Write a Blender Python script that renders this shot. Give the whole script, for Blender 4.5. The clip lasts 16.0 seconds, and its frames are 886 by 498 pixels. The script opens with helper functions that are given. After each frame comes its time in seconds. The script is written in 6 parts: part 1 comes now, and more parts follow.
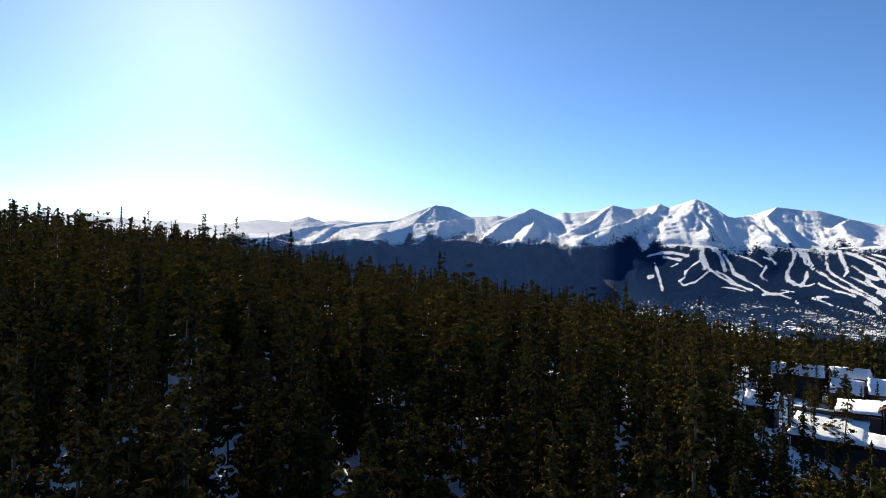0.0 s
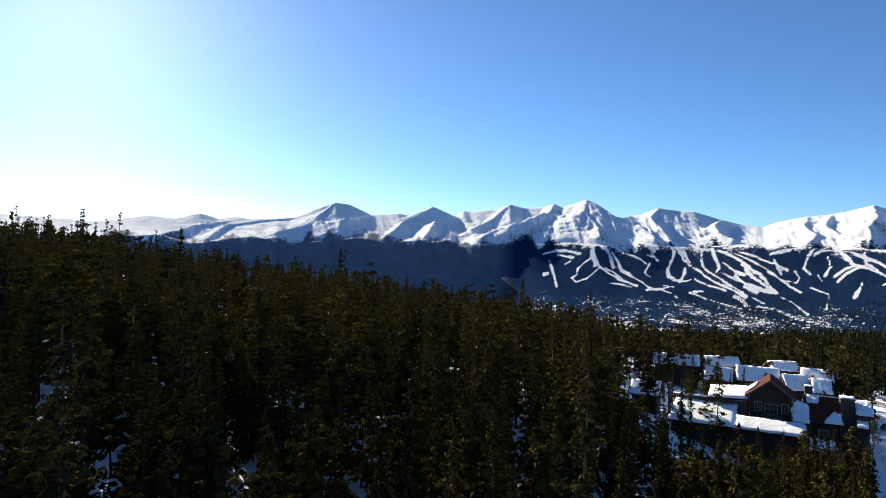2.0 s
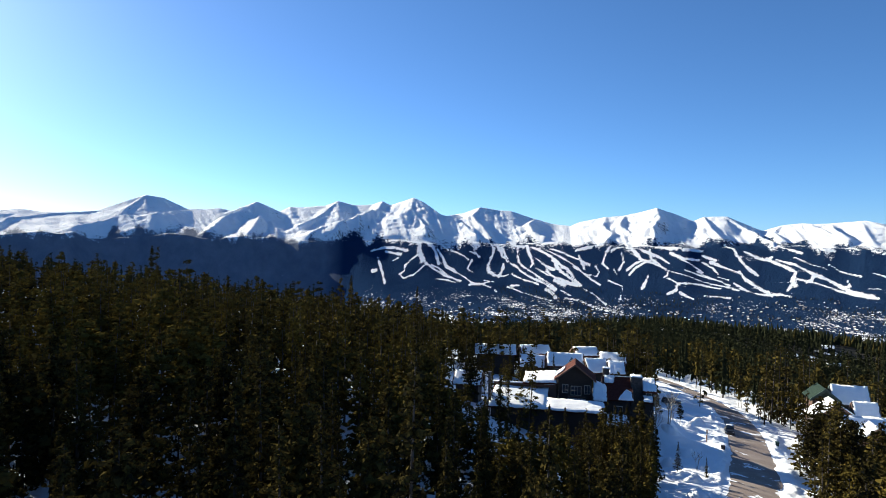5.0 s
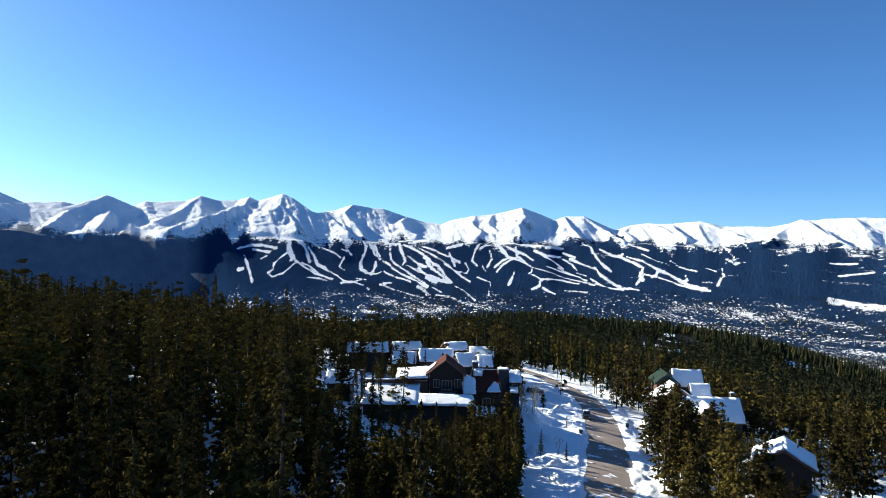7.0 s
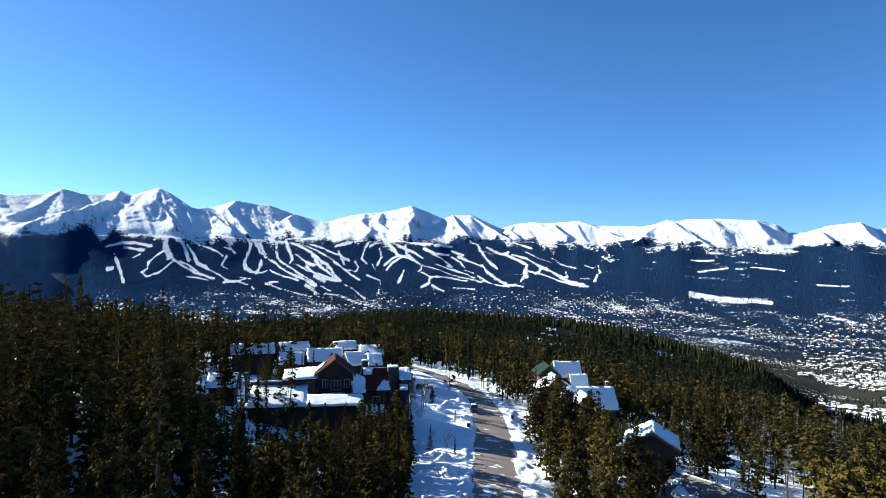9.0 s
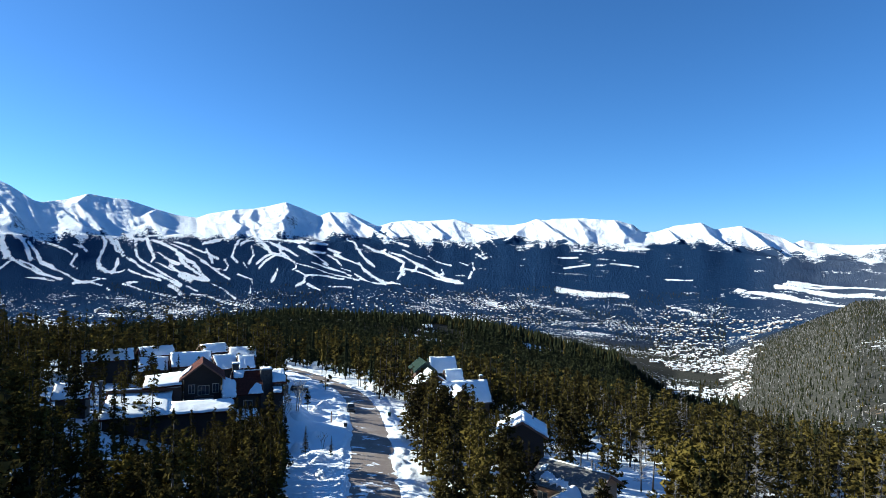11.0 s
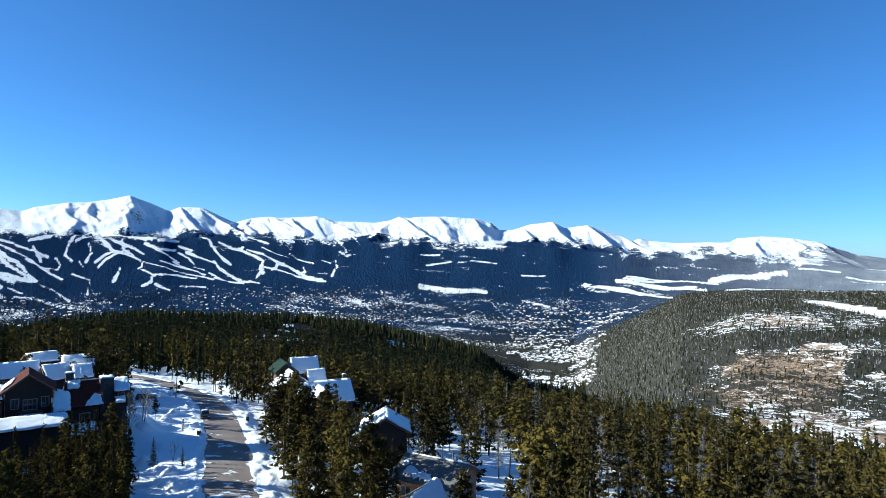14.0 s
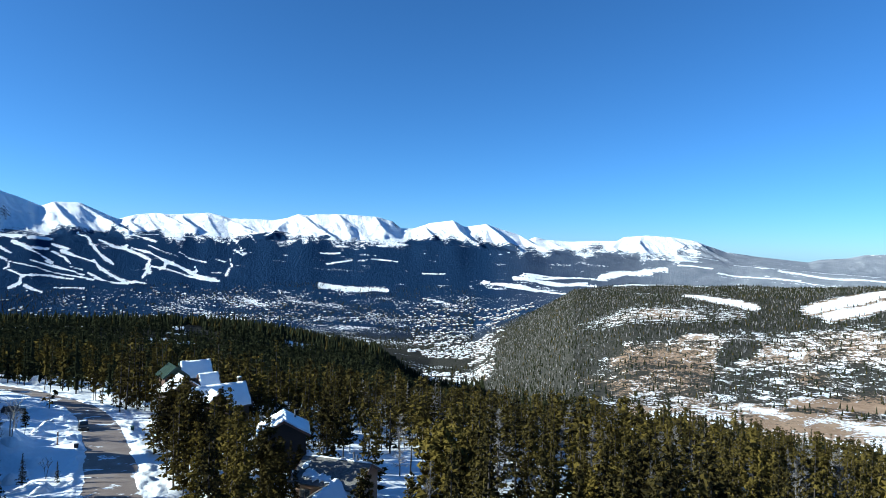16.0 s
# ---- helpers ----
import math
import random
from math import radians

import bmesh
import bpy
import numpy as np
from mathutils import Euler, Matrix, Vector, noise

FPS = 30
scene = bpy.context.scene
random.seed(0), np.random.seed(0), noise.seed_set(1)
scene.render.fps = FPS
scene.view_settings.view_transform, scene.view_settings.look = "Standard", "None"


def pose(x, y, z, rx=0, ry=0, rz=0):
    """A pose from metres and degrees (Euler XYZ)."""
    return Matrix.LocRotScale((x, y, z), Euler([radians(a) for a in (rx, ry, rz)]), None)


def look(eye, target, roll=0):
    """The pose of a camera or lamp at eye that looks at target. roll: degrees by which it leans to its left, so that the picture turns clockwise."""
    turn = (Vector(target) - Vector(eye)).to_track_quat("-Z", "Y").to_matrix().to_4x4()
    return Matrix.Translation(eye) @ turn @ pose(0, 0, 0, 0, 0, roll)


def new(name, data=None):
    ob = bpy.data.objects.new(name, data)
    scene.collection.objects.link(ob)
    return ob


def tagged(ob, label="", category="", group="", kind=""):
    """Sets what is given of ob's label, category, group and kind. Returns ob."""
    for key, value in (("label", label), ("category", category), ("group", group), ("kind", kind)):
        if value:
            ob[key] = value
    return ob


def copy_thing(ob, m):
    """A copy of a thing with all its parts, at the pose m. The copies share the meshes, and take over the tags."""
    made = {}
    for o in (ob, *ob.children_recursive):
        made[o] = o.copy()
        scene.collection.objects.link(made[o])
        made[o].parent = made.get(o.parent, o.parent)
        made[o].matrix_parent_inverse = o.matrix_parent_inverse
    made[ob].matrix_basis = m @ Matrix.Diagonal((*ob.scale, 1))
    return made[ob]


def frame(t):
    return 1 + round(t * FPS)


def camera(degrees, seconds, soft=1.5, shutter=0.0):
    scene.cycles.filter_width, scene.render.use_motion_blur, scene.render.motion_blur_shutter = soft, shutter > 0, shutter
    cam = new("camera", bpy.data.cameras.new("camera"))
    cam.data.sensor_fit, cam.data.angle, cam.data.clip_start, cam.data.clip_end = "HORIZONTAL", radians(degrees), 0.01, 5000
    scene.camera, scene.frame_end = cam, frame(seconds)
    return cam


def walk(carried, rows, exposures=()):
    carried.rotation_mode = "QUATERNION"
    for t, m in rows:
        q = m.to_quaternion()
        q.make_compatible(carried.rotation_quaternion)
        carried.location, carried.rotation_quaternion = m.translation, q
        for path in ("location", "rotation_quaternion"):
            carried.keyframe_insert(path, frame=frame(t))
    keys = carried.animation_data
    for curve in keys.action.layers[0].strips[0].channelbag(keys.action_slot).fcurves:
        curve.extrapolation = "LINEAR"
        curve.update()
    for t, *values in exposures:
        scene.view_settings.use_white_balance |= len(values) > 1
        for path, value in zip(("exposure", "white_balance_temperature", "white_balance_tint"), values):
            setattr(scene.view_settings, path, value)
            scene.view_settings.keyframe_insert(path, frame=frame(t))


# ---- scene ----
EYE = 36.0  # height of the camera over the datum of the street

cam = camera(71.2, 16.0, soft=0.6)
BEARINGS = [(0, 0), (0.5, 2.06), (1, 4.2), (1.5, 6.52), (2, 9.12), (2.5, 11.84), (3, 14.43), (3.5, 16.78), (4, 19.33),
            (6.5, 33.77), (7, 36.68), (7.5, 39.37), (8, 41.91), (8.5, 44.34), (9, 46.86), (11.5, 60.82), (12, 63.11),
            (12.5, 65.09), (13, 67.02), (13.5, 68.8), (14, 70.8), (14.5, 73.11), (15, 75.43), (15.5, 77.72), (16, 79.94)]
walk(cam, [(t, pose(0, 0, EYE, 90, -1.06, -b)) for t, b in BEARINGS],
     exposures=[(0, 1.22, 6100, 5), (8, 1.29, 5400, 1), (16, 1.13, 4900, -3)])

# ---- sky and sun ----
SUN_BEARING, SUN_HEIGHT = radians(-22), radians(21.4)
world = bpy.data.worlds.new("winter_sky")
scene.world = world
world.use_nodes = True
wn = world.node_tree.nodes
sky = wn.new("ShaderNodeTexSky")
sky.sky_type = "NISHITA"
sky.sun_disc = False
sky.sun_elevation, sky.sun_rotation = SUN_HEIGHT, SUN_BEARING
sky.altitude, sky.air_density, sky.dust_density, sky.ozone_density = 3000, 1.0, 2.4, 5.6
wn["Background"].inputs["Strength"].default_value = 0.064
world.node_tree.links.new(sky.outputs[0], wn["Background"].inputs["Color"])
sun_data = bpy.data.lights.new("sun", "SUN")
sun_data.energy, sun_data.angle, sun_data.color = 5.6, radians(0.5), (1.0, 0.84, 0.62)
sun = new("sun", sun_data)
SUN_WAY = Vector((math.sin(SUN_BEARING) * math.cos(SUN_HEIGHT), math.cos(SUN_BEARING) * math.cos(SUN_HEIGHT), math.sin(SUN_HEIGHT)))
sun.matrix_world = look(SUN_WAY * 200, (0, 0, 0))
# ---- materials ----


def material(name):
    m = bpy.data.materials.new(name)
    m.use_nodes = True
    nt = m.node_tree
    return m, nt, nt.nodes["Principled BSDF"]


def add(nt, kind, values=None, **props):
    n = nt.nodes.new(kind)
    for k, v in props.items():
        setattr(n, k, v)
    for k, v in (values or {}).items():
        n.inputs[k].default_value = v
    return n


def noise_node(nt, scale, detail=4.0, rough=0.6, coords=None, stretch=None):
    if coords is None:
        coords = add(nt, "ShaderNodeTexCoord").outputs["Object"]
    if stretch:
        mp = add(nt, "ShaderNodeMapping", {"Scale": stretch})
        nt.links.new(coords, mp.inputs["Vector"])
        coords = mp.outputs["Vector"]
    n = add(nt, "ShaderNodeTexNoise", {"Scale": scale, "Detail": detail, "Roughness": rough})
    nt.links.new(coords, n.inputs["Vector"])
    return n.outputs["Fac"]


def ramp(nt, fac, stops):
    r = add(nt, "ShaderNodeValToRGB")
    while len(r.color_ramp.elements) < len(stops):
        r.color_ramp.elements.new(0.5)
    for e, (p, c) in zip(r.color_ramp.elements, stops):
        e.position, e.color = p, (*c, 1) if len(c) == 3 else c
    nt.links.new(fac, r.inputs["Fac"])
    return r.outputs["Color"]


def mix(nt, fac, a, b, blend="MIX"):
    n = add(nt, "ShaderNodeMix", data_type="RGBA", blend_type=blend)
    for sock, v in ((n.inputs[0], fac), (n.inputs[6], a), (n.inputs[7], b)):
        if hasattr(v, "node"):
            nt.links.new(v, sock)
        else:
            sock.default_value = (*v, 1) if isinstance(v, tuple) and len(v) == 3 else v
    return n.outputs[2]


def maths(nt, op, a, b=0.0, c=None):
    n = add(nt, "ShaderNodeMath", operation=op)
    for sock, v in zip(n.inputs, (a, b, c)):
        if v is None:
            continue
        if hasattr(v, "node"):
            nt.links.new(v, sock)
        else:
            sock.default_value = v
    return n.outputs[0]


def between(nt, v, lo, hi):
    n = add(nt, "ShaderNodeMapRange", {"From Min": lo, "From Max": hi}, interpolation_type="SMOOTHSTEP")
    nt.links.new(v, n.inputs["Value"])
    return n.outputs["Result"]


def relief(nt, bsdf, height, strength=0.3, dist=0.05):
    b = add(nt, "ShaderNodeBump", {"Strength": strength, "Distance": dist})
    nt.links.new(height, b.inputs["Height"])
    nt.links.new(b.outputs["Normal"], bsdf.inputs["Normal"])


def simple(name, dark, light, scale=3.0, rough=0.8, metal=0.0, bump=0.2, stretch=None, dist=0.02):
    m, nt, bs = material(name)
    n1 = noise_node(nt, scale, 5, 0.65, stretch=stretch)
    n2 = noise_node(nt, scale * 0.13, 3, 0.5)
    base = ramp(nt, n1, [(0.3, dark), (0.7, light)])
    col = mix(nt, maths(nt, "MULTIPLY", n2, 0.5), base, tuple(0.6 * v for v in dark))
    nt.links.new(col, bs.inputs["Base Color"])
    bs.inputs["Roughness"].default_value, bs.inputs["Metallic"].default_value = rough, metal
    if bump:
        relief(nt, bs, n1, bump, dist)
    return m


def snow_material(name, scale=0.7):
    m, nt, bs = material(name)
    n1, n2 = noise_node(nt, scale, 6, 0.6), noise_node(nt, scale * 12, 3, 0.6)
    nt.links.new(ramp(nt, n1, [(0.25, (0.80, 0.82, 0.85)), (0.7, (0.90, 0.91, 0.92))]), bs.inputs["Base Color"])
    bs.inputs["Roughness"].default_value = 0.75
    relief(nt, bs, maths(nt, "ADD", n1, maths(nt, "MULTIPLY", n2, 0.15)), 0.5, 0.25)
    return m


def needles(name, dark, light):
    m, nt, bs = material(name)
    rnd = add(nt, "ShaderNodeNewGeometry").outputs["Random Per Island"]
    tint = add(nt, "ShaderNodeAttribute", attribute_name="tint").outputs["Fac"]
    own = add(nt, "ShaderNodeObjectInfo").outputs["Random"]
    n = noise_node(nt, 5.0, 3)
    mixv = maths(nt, "ADD", maths(nt, "MULTIPLY", rnd, 0.35), maths(nt, "ADD", maths(nt, "MULTIPLY", maths(nt, "ADD", tint, maths(nt, "MULTIPLY", own, 0.25)), 0.45), maths(nt, "MULTIPLY", n, 0.25)))
    col = ramp(nt, mixv, [(0.15, dark), (0.85, light)])
    nt.links.new(col, bs.inputs["Base Color"])
    bs.inputs["Roughness"].default_value = 0.9
    bs.inputs["Specular IOR Level"].default_value = 0.0
    tr = add(nt, "ShaderNodeBsdfTranslucent")
    nt.links.new(col, tr.inputs["Color"])
    ms = add(nt, "ShaderNodeMixShader", {"Fac": 0.095})
    nt.links.new(bs.outputs[0], ms.inputs[1])
    nt.links.new(tr.outputs[0], ms.inputs[2])
    nt.links.new(ms.outputs[0], nt.nodes["Material Output"].inputs["Surface"])
    return m


SNOW = snow_material("snow")
NEEDLES = needles("needles", (0.008, 0.0088, 0.0075), (0.108, 0.083, 0.019))
# darker copy of the needles: shade of the far forest put into its colour
SHADED_NEEDLES = needles("shaded_far_needles", (0.010, 0.013, 0.008), (0.036, 0.038, 0.018))
BARK = simple("bark", (0.03, 0.024, 0.02), (0.08, 0.064, 0.052), 9, 0.9, stretch=(4, 4, 0.6))
DEADWOOD = simple("dead_wood", (0.13, 0.12, 0.12), (0.30, 0.28, 0.28), 9, 0.9)


def terrain_material():
    m, nt, bs = material("mountain_land")
    obj = add(nt, "ShaderNodeAttribute", attribute_name="grain").outputs["Vector"]  # drawn out down the far slopes
    cover = add(nt, "ShaderNodeAttribute", attribute_name="cover").outputs["Fac"]
    dirt = add(nt, "ShaderNodeAttribute", attribute_name="dirt").outputs["Fac"]
    stone = add(nt, "ShaderNodeAttribute", attribute_name="stone").outputs["Fac"]
    big, fine, speck = noise_node(nt, 0.012, 6, 0.65, obj), noise_node(nt, 0.06, 5, 0.7, obj), noise_node(nt, 0.25, 3, 0.7, obj)
    jitter = maths(nt, "ADD", maths(nt, "MULTIPLY", maths(nt, "SUBTRACT", fine, 0.5), 2.4), maths(nt, "MULTIPLY", maths(nt, "SUBTRACT", speck, 0.5), 1.6))
    wood = between(nt, maths(nt, "ADD", cover, jitter), -0.08, 0.08)
    snow_col = ramp(nt, big, [(0.3, (0.80, 0.82, 0.86)), (0.7, (0.90, 0.91, 0.93))])
    # the navy of the far woods is distance haze put into their colour
    hazed_wood_col = ramp(nt, speck, [(0.3, (0.008, 0.021, 0.058)), (0.75, (0.022, 0.046, 0.104))])
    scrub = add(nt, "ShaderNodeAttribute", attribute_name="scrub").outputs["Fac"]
    hazed_wood_col = mix(nt, scrub, hazed_wood_col, ramp(nt, speck, [(0.3, (0.020, 0.023, 0.021)), (0.75, (0.078, 0.072, 0.062))]))
    haze_dusting = add(nt, "ShaderNodeAttribute", attribute_name="haze_dusting").outputs["Fac"]  # snow tone between far trees, mixed in to paint the haze
    hazed_wood_col = mix(nt, maths(nt, "MULTIPLY", haze_dusting, maths(nt, "ADD", 0.55, big)), hazed_wood_col, snow_col)
    rock_col = ramp(nt, fine, [(0.3, (0.045, 0.05, 0.06)), (0.7, (0.13, 0.135, 0.145))])
    dirt_col = ramp(nt, fine, [(0.3, (0.20, 0.13, 0.085)), (0.7, (0.40, 0.29, 0.20))])
    up = add(nt, "ShaderNodeSeparateXYZ")
    nt.links.new(add(nt, "ShaderNodeNewGeometry").outputs["Normal"], up.inputs[0])
    steep = maths(nt, "SUBTRACT", 0.78, up.outputs["Z"])
    rock = between(nt, maths(nt, "ADD", maths(nt, "MULTIPLY", steep, 1.5), maths(nt, "ADD", maths(nt, "MULTIPLY", jitter, 0.62), maths(nt, "SUBTRACT", stone, 0.62))), -0.05, 0.12)
    col = mix(nt, rock, snow_col, rock_col)
    bare = between(nt, maths(nt, "ADD", dirt, maths(nt, "MULTIPLY", jitter, 0.8)), 0.45, 0.6)
    col = mix(nt, bare, col, dirt_col)
    col = mix(nt, wood, col, hazed_wood_col)
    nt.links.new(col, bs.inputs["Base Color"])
    bs.inputs["Roughness"].default_value = 0.85
    bs.inputs["Specular IOR Level"].default_value = 0.0
    relief(nt, bs, maths(nt, "ADD", maths(nt, "ADD", fine, big), maths(nt, "MULTIPLY", speck, 0.3)), 0.8, 14.0)
    bump = bs.inputs["Normal"].links[0].from_node
    nt.links.new(maths(nt, "SUBTRACT", 14.0, maths(nt, "MULTIPLY", scrub, 12.8)), bump.inputs["Distance"])
    return m


LAND = terrain_material()
# ---- street ----
ROAD = [(50, 37), (69.3, 54), (81.6, 63.5), (95.5, 75), (112, 89.5), (127.5, 103.5), (142, 120), (153.5, 139.5), (161, 157), (165, 174), (160, 192), (146, 206)]
# Spots without trees: x, y, radius.
CLEARINGS = [(76, 105, 14), (84, 92, 10), (61, 113, 7), (98, 130, 12), (106, 126, 9), (84, 142, 9), (138, 86, 10), (144, 84, 9),
             (101, 46, 9), (94, 40, 8), (80, 30, 7), (72, 27, 6), (64, 24, 5), (80, 22, 6), (150, 158, 10), (154, 170, 10), (158, 184, 10), (148, 196, 9), (146, 148, 8), (130, 84, 9), (126, 72, 8), (100, 92, 10), (96, 82, 8), (88, 74, 8), (112, 102, 8), (126, 112, 8), (74, 66, 6), (84, 62, 6), (115, 78, 8), (134, 97, 9)]


def road_distance(x, y):
    best = np.full(np.shape(x), 1e9)
    for (x0, y0), (x1, y1) in zip(ROAD, ROAD[1:]):
        dx, dy = x1 - x0, y1 - y0
        f = np.clip(((x - x0) * dx + (y - y0) * dy) / (dx * dx + dy * dy), 0, 1)
        best = np.minimum(best, np.hypot(x - x0 - f * dx, y - y0 - f * dy))
    return best


# Snowy openings in the woods below the street: bearing, distance, radius.
GLADES = [(37.3, 800, 22), (36.8, 780, 14), (42.0, 785, 16), (45.5, 800, 18), (46.4, 830, 14), (55.3, 732, 20), (66.9, 848, 24), (49.5, 860, 14), (57.3, 672, 14), (56.9, 800, 12), (43.6, 392, 12)]
# Pistes and open fields on the range: width, then bearing and distance along each.
SOUTH_PISTES = [
    (37, (22.8, 3868), (22.7, 3760), (22.8, 3696), (23, 3596)), (34, (23, 3884), (23.5, 3852), (24, 3780)), (25, (24, 3780), (24.3, 3688), (24.5, 3560)),
    (19, (24.4, 3764), (24.9, 3660), (25.2, 3536), (25.9, 3472)), (19, (23, 3636), (23.4, 3544), (24.1, 3476), (25, 3408), (26.5, 3308)), (13, (23.8, 3540), (24.7, 3476), (25.6, 3364), (26.7, 3308)),
    (15, (25.2, 3520), (26.2, 3436), (26.9, 3368), (27.6, 3288), (28.4, 3260)), (10, (24.3, 3336), (25.2, 3328), (26.1, 3292)), (13, (22.6, 3668), (22, 3608), (21.4, 3524)),
    (18, (21.4, 3528), (21.4, 3452), (20.9, 3392)), (12, (20.9, 3392), (21.3, 3336), (22.1, 3384), (22.5, 3424), (23.2, 3520)),]
SOUTH_PISTES_B = [
    (19, (18.3, 3736), (19.4, 3808), (20.3, 3808), (21.6, 3740)), (16, (19.6, 3748), (20.1, 3732), (21, 3696)), (13, (20.3, 3612), (20.8, 3644)),
    (16, (18.9, 3660), (19.2, 3504), (19.6, 3272)), (18, (18.8, 3472), (18.4, 3460)), (14, (27.4, 3736), (28.1, 3708)),
    (19, (27.8, 3756), (28.3, 3672)), (13, (27.6, 3624), (27.2, 3504)), (18, (27.3, 3484), (27.7, 3444)),
    (9, (24.2, 3884), (25.4, 3780), (26.9, 3672), (27.3, 3620)), (19, (27.6, 3276), (28.4, 3260), (29.2, 3312)),]
MIDDLE_PISTES = [
    (19, (27.4, 3260), (28.4, 3276), (29.4, 3232)), (12, (29.7, 3204), (29.9, 3172)), (12, (28.7, 3328), (29.7, 3320)),
    (23, (28.8, 4008), (29.3, 3896), (29.6, 3812), (29.5, 3712)), (22, (29.4, 3684), (29.1, 3572), (29.2, 3472), (29.6, 3436)), (17, (29.7, 3920), (30.1, 3820), (30.4, 3712), (30.9, 3632)),
    (24, (30.5, 3604), (30.4, 3488), (30.1, 3400)), (15, (29.6, 3420), (30.6, 3412), (31, 3444)), (17, (30.3, 3844), (30.7, 3724), (31.1, 3616), (31.9, 3528)),
    (23, (31.1, 3968), (31.8, 3848), (31.8, 3716), (31.9, 3628), (32.4, 3544)), (28, (32.6, 3864), (32.9, 3728), (33.2, 3600), (33, 3544)), (18, (32.4, 3552), (33.4, 3432), (34.2, 3340), (35, 3264)),]
MIDDLE_PISTES_B = [
    (21, (31.4, 3600), (32.2, 3480), (33.2, 3372), (34.5, 3280), (35.3, 3200)), (15, (31.3, 3444), (32.4, 3352), (33.7, 3288)), (20, (33.1, 3840), (33.9, 3788), (34.8, 3692), (35.5, 3600)),
    (19, (33.5, 3668), (34.4, 3548), (35.1, 3488)), (21, (34.9, 3636), (36.3, 3496), (37, 3352), (37.5, 3264)), (18, (35.2, 3568), (35.7, 3456), (36.8, 3352)),
    (18, (34.5, 3472), (35.2, 3372), (36.5, 3300), (37.3, 3272)), (29, (35.2, 3336), (36, 3284)), (13, (33.4, 3532), (34.5, 3428), (35.5, 3352)),
    (14, (34.4, 3792), (35.5, 3696), (36.5, 3600)), (13, (35.5, 3688), (36.8, 3568), (37.6, 3460)), (11, (34.7, 3808), (36, 3740)),]
MIDDLE_PISTES_C = [
    (19, (37.3, 3684), (37.6, 3580), (37.8, 3504)), (14, (36.2, 3716), (37.5, 3620), (38.2, 3572)), (15, (37.6, 3460), (38.3, 3388), (39.2, 3292)),
    (13, (36.8, 3540), (37.8, 3440), (38.9, 3416)), (16, (38.8, 3552), (39.1, 3476), (38.9, 3416)), (12, (30.9, 3252), (31.7, 3212), (32.3, 3172)),
    (10, (31.2, 3276), (32, 3272)), (7, (32.4, 3172), (33.7, 3108), (34.9, 3060)), (19, (34.4, 3212), (35, 3168), (35.3, 3108)),
    (12, (35.8, 3200), (36.6, 3144)), (9, (36.1, 3100), (37.3, 3084)), (14, (37.8, 3224), (38.7, 3164), (39.2, 3096), (39.8, 3036)),
    (18, (37.6, 3060), (38.5, 3008), (39.4, 2936), (40.5, 2900)), (19, (37, 3776), (38.3, 3836), (39.3, 3988)),]
MIDDLE_PISTES_D = [
    (16, (39.6, 3732), (39.4, 3596), (39.9, 3516)), (14, (39.7, 3780), (40.2, 3912)), (14, (32.6, 3960), (34.4, 4008)),
    (14, (31.3, 3884), (32.4, 3848)),]
NORTH_PISTES = [
    (17, (40.1, 3800), (40.5, 3852), (41.2, 3876)), (14, (41, 3788), (41.2, 3644), (40.8, 3508)), (13, (40.4, 3508), (40.7, 3444)),
    (23, (41.7, 3876), (42.2, 3788), (42.7, 3680), (43.5, 3644)), (19, (43.1, 3648), (42.2, 3540), (41.7, 3444)), (16, (43, 3680), (42.2, 3616), (41.5, 3512)),
    (17, (43.4, 3828), (43.5, 3700), (44.3, 3608)), (17, (42.7, 3824), (44, 3748), (45, 3640)), (13, (43.5, 3644), (44.3, 3588), (44.8, 3540), (44.9, 3452), (44.6, 3428)),
    (10, (45, 3524), (46.2, 3468), (47.7, 3408), (49.6, 3352), (50.5, 3316)), (12, (44.9, 3412), (45.7, 3340), (45.9, 3324)), (15, (45.7, 3324), (45.6, 3252), (44.9, 3208)),]
NORTH_PISTES_B = [
    (10, (45.9, 3340), (47.7, 3364), (49.1, 3324)), (12, (45.9, 3232), (46.5, 3184), (47, 3156)), (15, (43.3, 3448), (43.1, 3360), (42.8, 3272)),
    (17, (45.1, 3780), (46.1, 3696), (47.4, 3720)), (13, (45.9, 3692), (46.9, 3632), (47.7, 3552)), (16, (47.7, 3692), (48.5, 3624), (48.9, 3536)),
    (13, (47.2, 3552), (48.5, 3468), (49.8, 3384)), (13, (46.2, 3536), (47.7, 3496), (49.3, 3428)), (19, (48.3, 3708), (49.5, 3628), (50.5, 3564)),
    (21, (50.5, 3580), (51, 3484), (51.9, 3376), (52.7, 3308)), (14, (47.7, 3784), (48.8, 3732)), (20, (50.2, 3836), (50.7, 3708), (51.4, 3600), (51.9, 3528)),
    (13, (48.8, 3508), (49.8, 3460)),]
NORTH_PISTES_C = [
    (15, (50.6, 3340), (51.9, 3280), (53, 3256)), (13, (50.1, 3424), (51.1, 3316)), (7, (47.8, 3212), (49.9, 3212)),
    (10, (39.9, 3364), (41.1, 3292), (41, 3108)), (23, (42.5, 3928), (44, 3868), (45.6, 3836)), (19, (46.1, 3812), (47.7, 3852)),
    (21, (49.3, 4068), (50.3, 3836)),]
